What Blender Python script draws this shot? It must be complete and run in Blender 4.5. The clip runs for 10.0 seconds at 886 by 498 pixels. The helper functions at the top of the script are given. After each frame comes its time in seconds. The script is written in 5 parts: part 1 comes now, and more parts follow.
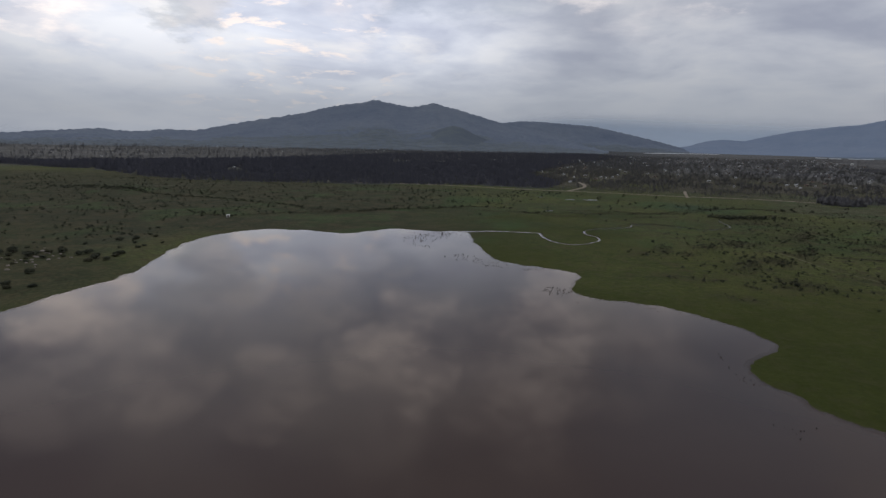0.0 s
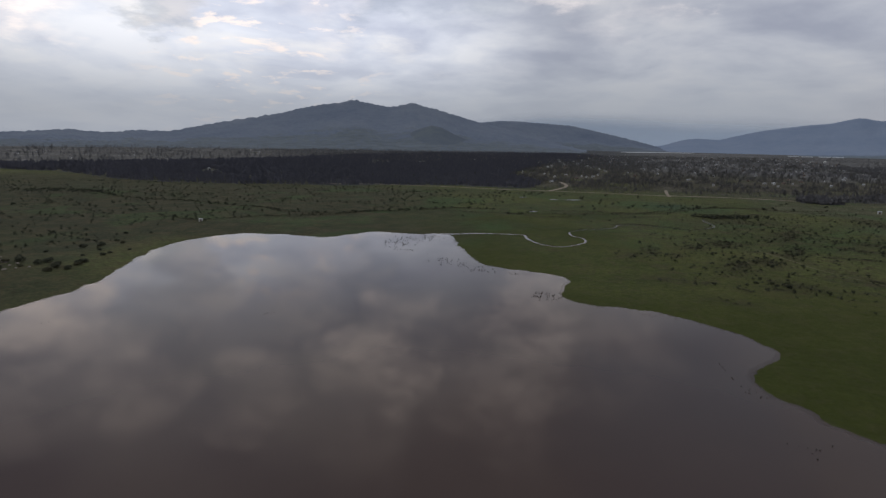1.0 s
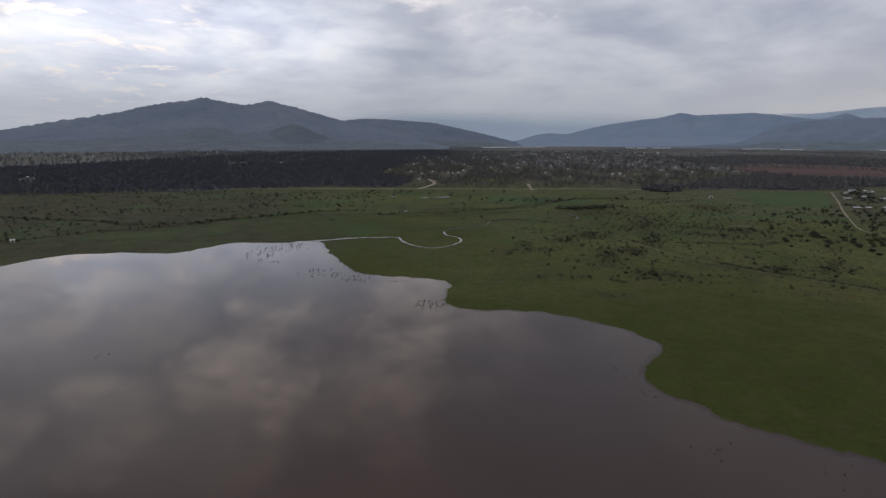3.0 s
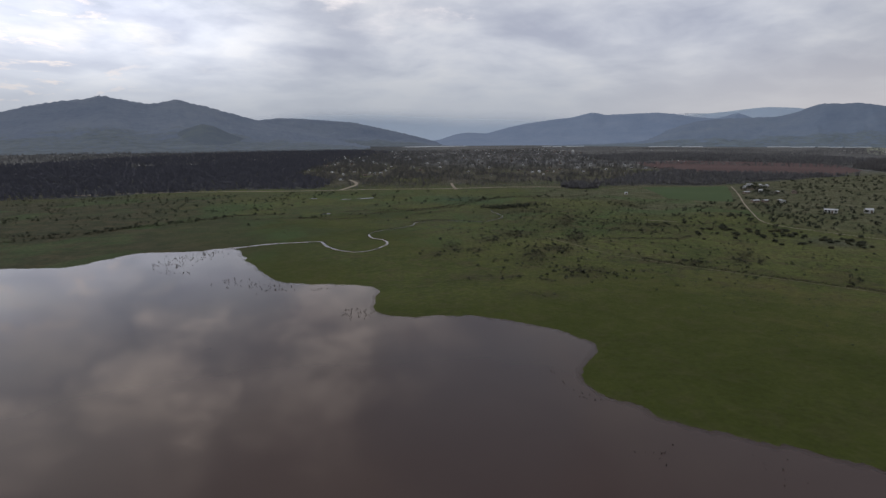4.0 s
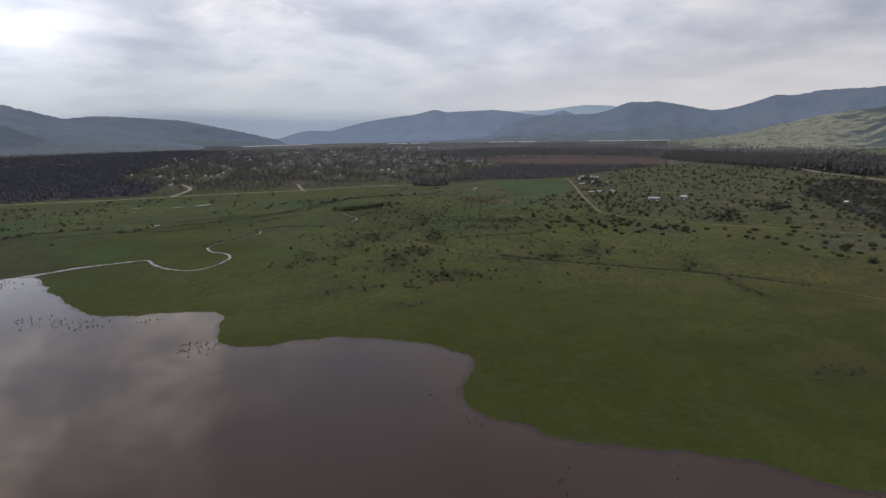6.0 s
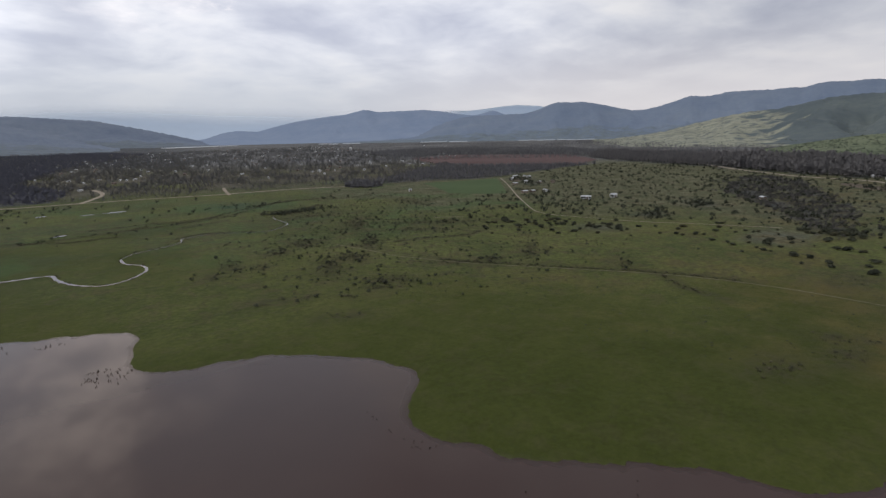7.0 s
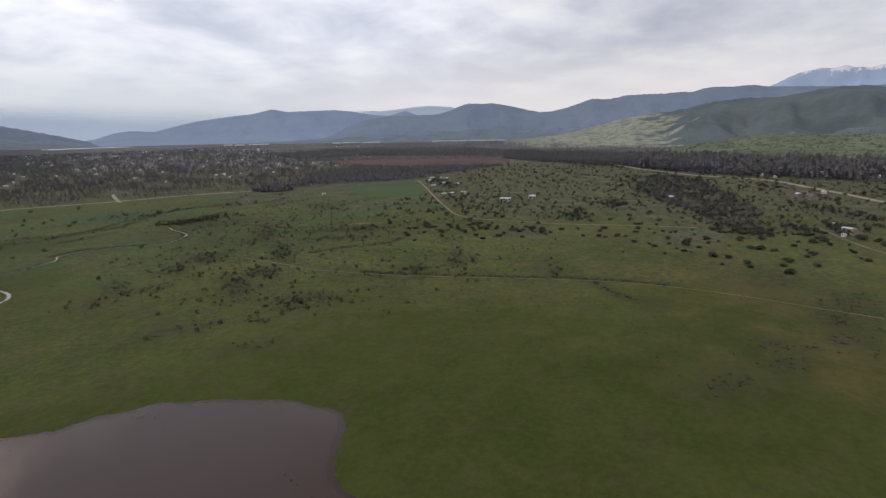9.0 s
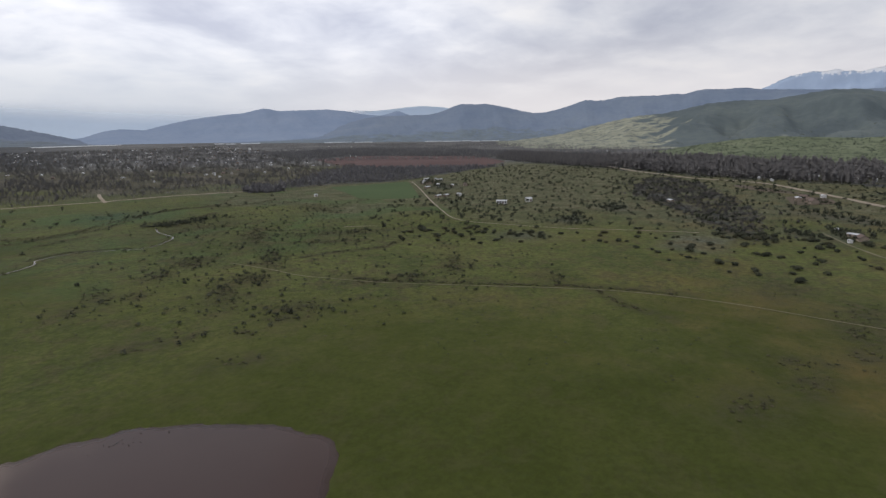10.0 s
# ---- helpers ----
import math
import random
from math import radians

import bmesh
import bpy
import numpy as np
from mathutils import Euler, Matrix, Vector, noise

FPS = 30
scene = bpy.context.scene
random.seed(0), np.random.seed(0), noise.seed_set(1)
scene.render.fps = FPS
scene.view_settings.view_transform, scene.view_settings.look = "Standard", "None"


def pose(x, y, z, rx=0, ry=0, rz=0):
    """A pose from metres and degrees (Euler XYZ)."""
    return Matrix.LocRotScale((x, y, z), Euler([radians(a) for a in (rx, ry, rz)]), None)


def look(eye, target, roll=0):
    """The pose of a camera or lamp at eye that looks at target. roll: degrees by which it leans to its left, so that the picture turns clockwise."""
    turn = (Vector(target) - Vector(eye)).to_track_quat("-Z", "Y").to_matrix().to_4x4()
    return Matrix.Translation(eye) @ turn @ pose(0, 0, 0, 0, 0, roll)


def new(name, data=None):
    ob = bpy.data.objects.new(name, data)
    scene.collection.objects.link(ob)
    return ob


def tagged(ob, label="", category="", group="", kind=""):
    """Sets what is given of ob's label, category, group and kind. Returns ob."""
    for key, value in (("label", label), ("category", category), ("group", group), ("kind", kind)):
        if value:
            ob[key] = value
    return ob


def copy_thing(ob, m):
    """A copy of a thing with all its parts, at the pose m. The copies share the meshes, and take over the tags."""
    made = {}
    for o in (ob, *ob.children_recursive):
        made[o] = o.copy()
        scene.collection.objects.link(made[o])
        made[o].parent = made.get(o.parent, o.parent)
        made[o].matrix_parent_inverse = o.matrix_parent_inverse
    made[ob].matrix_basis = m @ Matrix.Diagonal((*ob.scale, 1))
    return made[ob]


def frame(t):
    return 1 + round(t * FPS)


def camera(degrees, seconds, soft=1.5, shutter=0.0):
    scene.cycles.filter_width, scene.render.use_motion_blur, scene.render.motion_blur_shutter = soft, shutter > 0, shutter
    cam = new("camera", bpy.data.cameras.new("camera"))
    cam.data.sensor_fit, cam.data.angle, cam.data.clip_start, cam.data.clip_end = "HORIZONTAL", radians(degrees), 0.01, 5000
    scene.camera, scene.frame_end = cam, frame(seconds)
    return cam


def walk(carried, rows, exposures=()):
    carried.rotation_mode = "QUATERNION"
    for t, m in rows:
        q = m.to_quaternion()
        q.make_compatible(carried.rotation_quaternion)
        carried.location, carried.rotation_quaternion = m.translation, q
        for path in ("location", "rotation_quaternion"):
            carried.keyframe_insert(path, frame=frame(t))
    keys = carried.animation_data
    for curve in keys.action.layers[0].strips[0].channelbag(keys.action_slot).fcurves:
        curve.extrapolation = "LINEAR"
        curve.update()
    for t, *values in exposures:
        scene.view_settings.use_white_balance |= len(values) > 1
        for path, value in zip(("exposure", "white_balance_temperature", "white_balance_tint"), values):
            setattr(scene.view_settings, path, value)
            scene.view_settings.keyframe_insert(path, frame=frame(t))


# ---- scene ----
cam = camera(76.6, 10.0, soft=1.4)

# seconds, eye x, y, z, tilt, roll, heading (degrees)
CAMERA_ROWS = [
    (0.0, 0.0, 0.0, 55.0, 78.842, 1.328, -0.0),
    (0.5, -0.94, 5.37, 54.9, 78.852, 1.226, -0.645),
    (1.0, -1.52, 10.0, 54.92, 78.873, 1.123, -2.079),
    (1.5, -1.94, 13.87, 55.08, 78.881, 0.908, -4.493),
    (2.0, -1.66, 17.68, 55.28, 78.872, 0.574, -7.835),
    (2.5, -1.61, 21.77, 55.42, 78.803, 0.289, -11.611),
    (4.0, -0.15, 34.03, 55.19, 78.734, -0.218, -23.395),
    (4.5, 0.8, 37.74, 55.39, 78.622, -0.402, -27.357),
    (5.0, 2.01, 41.26, 55.55, 78.534, -0.637, -31.251),
    (5.5, 3.55, 45.38, 55.79, 78.419, -0.763, -35.074),
    (7.0, 10.12, 56.4, 56.09, 78.222, -1.069, -45.481),
    (7.5, 12.55, 59.92, 56.34, 78.158, -1.123, -48.586),
    (8.0, 15.49, 63.24, 56.63, 78.117, -1.08, -50.943),
    (8.5, 18.45, 66.88, 56.71, 78.12, -1.014, -52.987),
    (9.0, 21.21, 70.14, 56.57, 78.136, -0.94, -54.266),
    (9.5, 24.43, 73.77, 56.67, 78.14, -0.725, -54.835),
    (10.0, 28.17, 77.42, 56.9, 78.151, -0.545, -55.063),
]
walk(cam, [(t, pose(x, y, z, tilt, 0, heading) @ pose(0, 0, 0, 0, 0, roll))
           for t, x, y, z, tilt, roll, heading in CAMERA_ROWS],
     exposures=[(0.0, -0.32, 6350, 10), (2.5, -0.20, 6380, 10), (4.5, 0.08, 6430, 10), (5.5, 0.20, 6480, 10), (7.5, 0.44, 6550, 10), (10.0, 0.55, 6580, 10)])

# ------------------------------------------------------------------ light
SUN_AZ, SUN_EL = -24.0, 60.0        # degrees, clockwise from +y


def toward(az, el):
    a, e = radians(az), radians(el)
    return Vector((math.sin(a) * math.cos(e), math.cos(a) * math.cos(e), math.sin(e)))


class Nodes:
    """Short hand for building node trees."""

    def __init__(self, tree):
        self.tree = tree
        self.links = tree.links

    def add(self, kind, attribute=None):
        n = self.tree.nodes.new(kind)
        if attribute:
            n.attribute_name = attribute
        return n

    def put(self, socket, value):
        if isinstance(value, bpy.types.NodeSocket):
            self.links.new(value, socket)
        elif value is not None:
            socket.default_value = value

    def math(self, op, a, b=None, c=None, clamp=False):
        n = self.add("ShaderNodeMath")
        n.operation, n.use_clamp = op, clamp
        for s, v in zip(n.inputs, (a, b, c)):
            self.put(s, v)
        return n.outputs[0]

    def vmath(self, op, a, b=None, scale=None):
        n = self.add("ShaderNodeVectorMath")
        n.operation = op
        self.put(n.inputs[0], a)
        self.put(n.inputs[1], b)
        if scale is not None:
            self.put(n.inputs["Scale"], scale)
        return n.outputs["Value"] if op in ("DOT_PRODUCT", "LENGTH") else n.outputs[0]

    def smooth(self, value, low, high, to_low=0.0, to_high=1.0):
        n = self.add("ShaderNodeMapRange")
        n.interpolation_type = "SMOOTHSTEP"
        for key, v in (("Value", value), ("From Min", low), ("From Max", high), ("To Min", to_low), ("To Max", to_high)):
            self.put(n.inputs[key], v)
        return n.outputs[0]

    def noise(self, vector, scale, detail=4.0, rough=0.55, distort=0.0):
        n = self.add("ShaderNodeTexNoise")
        for key, v in (("Vector", vector), ("Scale", scale), ("Detail", detail), ("Roughness", rough), ("Distortion", distort)):
            self.put(n.inputs[key], v)
        return n.outputs["Fac"]

    def add_noise_colour(self, vector, scale):
        n = self.add("ShaderNodeTexNoise")
        self.put(n.inputs["Vector"], vector)
        n.inputs["Scale"].default_value = scale
        n.inputs["Detail"].default_value = 6.0
        n.inputs["Roughness"].default_value = 0.58
        return n.outputs["Color"]

    def mix(self, fac, a, b, blend="MIX"):
        n = self.add("ShaderNodeMix")
        n.data_type, n.blend_type = "RGBA", blend
        self.put(n.inputs[0], fac)
        for s, v in ((n.inputs[6], a), (n.inputs[7], b)):
            self.put(s, (*v, 1) if isinstance(v, tuple) and len(v) == 3 else v)
        return n.outputs[2]

    def ramp(self, fac, stops):
        n = self.add("ShaderNodeValToRGB")
        self.put(n.inputs[0], fac)
        e = n.color_ramp.elements
        while len(e) < len(stops):
            e.new(0.5)
        for el, (p, c) in zip(e, stops):
            el.position, el.color = p, (*c, 1)
        return n.outputs[0]


# bright sky gaps added for lake reflections: azimuth, elevation, radius in degrees, strength
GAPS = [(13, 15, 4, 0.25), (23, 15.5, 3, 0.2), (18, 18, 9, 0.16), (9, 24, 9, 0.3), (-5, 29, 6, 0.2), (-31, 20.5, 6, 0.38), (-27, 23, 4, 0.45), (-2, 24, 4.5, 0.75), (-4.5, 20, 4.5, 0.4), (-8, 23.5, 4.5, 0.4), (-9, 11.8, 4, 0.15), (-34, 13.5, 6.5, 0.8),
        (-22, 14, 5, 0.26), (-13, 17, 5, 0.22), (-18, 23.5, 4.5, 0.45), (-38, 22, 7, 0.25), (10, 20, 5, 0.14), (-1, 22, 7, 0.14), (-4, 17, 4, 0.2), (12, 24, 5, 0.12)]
# grey banks added to the deck to darken parts of the lake's reflection
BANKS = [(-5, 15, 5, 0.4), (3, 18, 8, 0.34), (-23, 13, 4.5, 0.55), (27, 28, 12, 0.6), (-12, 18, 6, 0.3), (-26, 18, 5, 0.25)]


def make_world():
    world = bpy.data.worlds.new("overcast_sky")
    scene.world = world
    world.use_nodes = True
    world.node_tree.nodes.clear()
    n = Nodes(world.node_tree)
    sky = n.add("ShaderNodeTexSky")
    sky.sky_type, sky.sun_disc = "NISHITA", False
    sky.sun_elevation, sky.sun_rotation = radians(SUN_EL), radians(SUN_AZ)
    sky.dust_density, sky.altitude = 3.0, 300.0
    clear = n.vmath("SCALE", sky.outputs[0], scale=0.09)
    d = n.vmath("NORMALIZE", n.add("ShaderNodeTexCoord").outputs["Generated"])
    xyz = n.add("ShaderNodeSeparateXYZ")
    n.put(xyz.inputs[0], d)
    up = n.math("MAXIMUM", xyz.outputs[2], 0.0)
    # a flat cloud deck seen in perspective
    deck = n.vmath("SCALE", d, scale=n.math("DIVIDE", 1.0, n.math("ADD", up, 0.21)))
    warp = n.noise(deck, 0.95, 3.0)
    warped = n.vmath("ADD", deck, n.vmath("SCALE", (0.5, 0.4, 0.0), scale=warp))
    big = n.noise(warped, 0.9, 2.0, 0.5)
    fine = n.noise(warped, 2.8, 6.0, 0.52)
    body = n.math("ADD", n.math("MULTIPLY", big, 0.4), n.math("MULTIPLY_ADD", fine, 0.4, 0.1))
    grey = n.ramp(body, [(0.40, (0.42, 0.442, 0.53)), (0.47, (0.52, 0.541, 0.617)), (0.53, (0.63, 0.645, 0.703)), (0.60, (0.74, 0.739, 0.765))])
    # the deck is thin and bright around the hidden sun
    near = n.smooth(n.vmath("DOT_PRODUCT", d, tuple(toward(-17, 8))), 0.86, 1.0)
    cloud = n.vmath("SCALE", grey, scale=n.math("ADD", n.math("MULTIPLY", near, 0.72), 1.01))
    cloud = n.vmath("SCALE", cloud, scale=n.smooth(xyz.outputs[0], 0.72, 0.98, 1.0, 0.71))
    # soft bright breaks and a few small warm flecks low over the hill
    crisp = n.math("MULTIPLY", n.smooth(n.noise(warped, 2.2, 6.0, 0.58), 0.48, 0.78), n.math("MULTIPLY", near, 0.95))
    cloud = n.mix(crisp, cloud, (1.30, 1.25, 1.20))
    low_sun = n.smooth(n.vmath("DOT_PRODUCT", d, tuple(toward(-15, 5))), 0.975, 0.997)
    fleck = n.math("MULTIPLY", n.smooth(n.noise(warped, 6.5, 6.0, 0.6), 0.53, 0.64), n.math("MULTIPLY", low_sun, 0.8))
    cloud = n.mix(fleck, cloud, (1.55, 1.32, 1.17))
    # deck darkened higher up, which dims the lake's reflection
    cloud = n.vmath("SCALE", cloud, scale=n.smooth(up, 0.21, 0.32, 1.0, 0.66))
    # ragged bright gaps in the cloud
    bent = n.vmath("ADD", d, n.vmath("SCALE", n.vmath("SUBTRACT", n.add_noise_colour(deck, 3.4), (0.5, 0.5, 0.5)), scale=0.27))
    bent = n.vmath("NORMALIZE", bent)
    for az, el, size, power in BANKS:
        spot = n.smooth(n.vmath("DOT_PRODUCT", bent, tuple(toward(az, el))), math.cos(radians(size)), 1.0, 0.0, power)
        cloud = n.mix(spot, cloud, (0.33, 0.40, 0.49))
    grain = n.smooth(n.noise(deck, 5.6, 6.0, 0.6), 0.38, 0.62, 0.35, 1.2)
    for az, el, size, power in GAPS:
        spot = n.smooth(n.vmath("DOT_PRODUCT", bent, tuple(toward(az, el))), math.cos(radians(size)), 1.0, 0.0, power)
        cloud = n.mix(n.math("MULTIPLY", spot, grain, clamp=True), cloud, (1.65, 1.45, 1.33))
    # pale mist on the skyline, warmer to the east
    east = n.smooth(xyz.outputs[0], 0.45, 0.95)
    mist = n.mix(east, (0.41, 0.44, 0.497), (0.565, 0.545, 0.562))
    cloud = n.mix(n.smooth(up, 0.025, 0.18, 0.88, 0.0), cloud, mist)
    col = n.mix(0.94, clear, cloud)
    bg = n.add("ShaderNodeBackground")
    n.put(bg.inputs[0], col)
    bg.inputs[1].default_value = 1.0
    out = n.add("ShaderNodeOutputWorld")
    n.put(out.inputs[0], bg.outputs[0])


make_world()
sun_data = bpy.data.lights.new("sun", "SUN")
sun_data.energy, sun_data.angle, sun_data.color = 0.5, radians(25), (1.0, 0.95, 0.88)
sun = new("sun", sun_data)
sun.matrix_world = look(toward(SUN_AZ, SUN_EL) * 500, (0, 0, 0))

# ------------------------------------------------------------------ materials


def surface(name, colours, scales=(0.05, 0.8), rough=0.9, bump=0.0, bump_scale=3.0, tone=False, island=0.0, spec=0.25, metal=0.0, even=0.68):
    """A matt surface: colours mixed by noise at two real-world scales; tone reads each plant's own shade."""
    m = bpy.data.materials.new(name)
    m.use_nodes = True
    n = Nodes(m.node_tree)
    b = m.node_tree.nodes["Principled BSDF"]
    place = n.add("ShaderNodeNewGeometry")
    p = place.outputs["Position"]
    f = n.math("ADD", n.math("MULTIPLY", n.noise(p, scales[0], 4.0), 0.55), n.math("MULTIPLY", n.noise(p, scales[1], 5.0, 0.6), 0.45))
    if tone:
        a = n.add("ShaderNodeAttribute", attribute="tone")
        f = n.math("ADD", n.math("MULTIPLY", f, 0.45), n.math("MULTIPLY", a.outputs["Fac"], 0.55))
    k = len(colours)
    c = n.ramp(f, [(0.34 + 0.32 * i / max(1, k - 1), col) for i, col in enumerate(colours)])
    if island:
        r = n.math("ADD", n.math("MULTIPLY", place.outputs["Random Per Island"], 2 * island), 1 - island)
        c = n.vmath("SCALE", c, scale=r)
    n.put(b.inputs["Base Color"], c)
    b.inputs["Roughness"].default_value = rough
    b.inputs["Specular IOR Level"].default_value = spec
    b.inputs["Metallic"].default_value = metal
    if tone:        # small leaves scatter light evenly: soften the facets
        n.put(b.inputs["Normal"], n.vmath("NORMALIZE", n.vmath("ADD", n.vmath("SCALE", place.outputs["Normal"], scale=1.0 - even), (0.0, 0.0, even))))
    if bump:
        bn = n.add("ShaderNodeBump")
        bn.inputs["Strength"].default_value = bump
        n.put(bn.inputs["Height"], n.noise(p, bump_scale, 5.0, 0.65))
        n.put(b.inputs["Normal"], bn.outputs[0])
    return m


def ground_material():
    m = bpy.data.materials.new("meadow")
    m.use_nodes = True
    n = Nodes(m.node_tree)
    b = m.node_tree.nodes["Principled BSDF"]
    p = n.add("ShaderNodeNewGeometry").outputs["Position"]

    def mask(key):
        return n.add("ShaderNodeAttribute", attribute=key).outputs["Fac"]
    large = n.noise(p, 0.011, 5.0, 0.55, 0.6)
    mid = n.noise(p, 0.06, 5.0, 0.6)
    fine = n.noise(p, 0.9, 5.0, 0.7)
    clump = n.noise(p, 0.22, 4.0, 0.65)
    f = n.math("ADD", n.math("MULTIPLY", large, 0.36), n.math("ADD", n.math("MULTIPLY", mid, 0.26), n.math("ADD", n.math("MULTIPLY", clump, 0.18), n.math("MULTIPLY", fine, 0.2))))
    grass = n.ramp(f, [(0.425, (0.063, 0.079, 0.025)), (0.485, (0.088, 0.103, 0.032)), (0.535, (0.102, 0.115, 0.036)), (0.60, (0.122, 0.124, 0.045))])
    lush = n.ramp(f, [(0.42, (0.047, 0.058, 0.012)), (0.50, (0.058, 0.069, 0.016)), (0.58, (0.073, 0.081, 0.022))])
    rough_grass = n.ramp(n.math("ADD", n.math("MULTIPLY", mid, 0.6), n.math("MULTIPLY", fine, 0.4)),
                         [(0.42, (0.070, 0.081, 0.042)), (0.50, (0.102, 0.106, 0.056)), (0.58, (0.140, 0.130, 0.080))])
    litter = n.ramp(n.math("ADD", n.math("MULTIPLY", mid, 0.5), n.math("MULTIPLY", fine, 0.5)),
                    [(0.40, (0.056, 0.060, 0.064)), (0.50, (0.068, 0.072, 0.074)), (0.60, (0.088, 0.088, 0.084))])
    village = n.ramp(n.math("ADD", n.math("MULTIPLY", n.noise(p, 0.025, 5.0, 0.65), 0.6), n.math("MULTIPLY", fine, 0.4)),
                     [(0.40, (0.052, 0.053, 0.036)), (0.50, (0.072, 0.067, 0.050)), (0.62, (0.160, 0.142, 0.116))])
    # far ground, shifted blue-grey to stand in for haze
    hazy_plains = n.ramp(n.math("ADD", n.math("MULTIPLY", n.noise(p, 0.0035, 4.0, 0.6), 0.6), n.math("MULTIPLY", mid, 0.4)),
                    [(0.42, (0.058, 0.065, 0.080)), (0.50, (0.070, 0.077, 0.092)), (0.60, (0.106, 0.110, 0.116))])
    c = n.mix(mask("dry"), grass, rough_grass)
    c = n.mix(mask("lush"), c, lush)
    c = n.mix(mask("village"), c, village)
    c = n.mix(mask("hazy_plains"), c, hazy_plains)
    # pale grey painted for far haze, also used on one pale turf patch
    pale_haze_turf = n.ramp(n.noise(n.vmath("MULTIPLY", p, (0.4, 1.0, 1.0)), 0.008, 5.0, 0.6), [(0.40, (0.120, 0.122, 0.126)), (0.52, (0.155, 0.155, 0.158)), (0.62, (0.215, 0.212, 0.210))])
    c = n.mix(mask("pale_haze_turf"), c, pale_haze_turf)
    c = n.mix(mask("litter"), c, litter)
    damp = n.math("MULTIPLY", mask("damp"), n.smooth(n.noise(p, 0.019, 5.0, 0.62, 0.4), 0.42, 0.58, 0.05, 0.55))
    c = n.mix(damp, c, (0.053, 0.072, 0.036))
    brown = n.math("MULTIPLY", mask("bare"), n.smooth(n.noise(p, 0.03, 5.0, 0.65), 0.46, 0.66, 0.0, 0.6))
    c = n.mix(brown, c, (0.112, 0.094, 0.036))
    c = n.mix(n.math("MULTIPLY", mask("straw"), n.smooth(n.noise(p, 0.07, 4.0, 0.6), 0.38, 0.58, 0.3, 0.9)), c, (0.122, 0.094, 0.034))
    heath = n.ramp(mid, [(0.40, (0.042, 0.047, 0.026)), (0.50, (0.056, 0.057, 0.033)), (0.60, (0.076, 0.069, 0.042))])
    c = n.mix(mask("heath"), c, heath)
    # tussocks and dead stalks
    tuss = n.math("MULTIPLY", n.smooth(n.noise(p, 0.28, 4.0, 0.7), 0.49, 0.62), n.smooth(n.noise(p, 0.02, 3.0, 0.6), 0.40, 0.60, 0.25, 0.9))
    c = n.mix(n.math("MULTIPLY", tuss, n.smooth(mask("lush"), 0.0, 1.0, 0.75, 0.15)), c, (0.060, 0.058, 0.034))
    twig = n.math("MULTIPLY", mask("brush"), n.smooth(n.noise(p, 0.3, 5.0, 0.7), 0.40, 0.60, 0.25, 1.0))
    c = n.mix(n.math("MULTIPLY", twig, 0.9), c, (0.057, 0.055, 0.029))
    c = n.mix(n.math("MULTIPLY", mask("mud"), 0.85), c, (0.088, 0.078, 0.060))
    speck = n.math("MULTIPLY", n.smooth(n.noise(p, 0.55, 6.0, 0.75), 0.53, 0.66, 0.0, 0.55), n.smooth(n.noise(p, 0.05, 3.0), 0.40, 0.60, 0.3, 1.0))
    c = n.mix(speck, c, (0.043, 0.055, 0.019))
    # worn, thin and damp spots from a few metres to a few tens of metres across
    thin = n.math("MULTIPLY", n.smooth(n.noise(p, 0.11, 5.0, 0.68, 0.5), 0.49, 0.64, 0.0, 0.65), n.smooth(mask("lush"), 0.2, 1.0, 1.0, 0.35))
    c = n.mix(thin, c, (0.080, 0.070, 0.036))
    fresh = n.math("MULTIPLY", n.smooth(n.noise(p, 0.016, 4.0, 0.6, 0.8), 0.50, 0.64, 0.0, 0.5), n.smooth(mask("fresh"), 0.0, 1.0))
    c = n.mix(fresh, c, (0.062, 0.108, 0.038))
    c = n.mix(n.math("MULTIPLY", mask("wet"), n.smooth(mid, 0.38, 0.58, 0.35, 0.95)), c, (0.044, 0.074, 0.042))
    c = n.vmath("SCALE", c, scale=n.math("MULTIPLY_ADD", n.math("SUBTRACT", n.smooth(n.noise(p, 0.6, 6.0, 0.8), 0.36, 0.64), 0.5), n.smooth(mask("lush"), 0.2, 0.9, 0.5, 0.2), 1.0))
    n.put(b.inputs["Base Color"], c)
    b.inputs["Roughness"].default_value = 0.95
    b.inputs["Specular IOR Level"].default_value = 0.1
    bn = n.add("ShaderNodeBump")
    bn.inputs["Strength"].default_value = 0.55
    bn.inputs["Distance"].default_value = 0.4
    n.put(bn.inputs["Height"], n.math("ADD", fine, n.noise(p, 0.25, 3.0)))
    n.put(b.inputs["Normal"], bn.outputs[0])
    return m


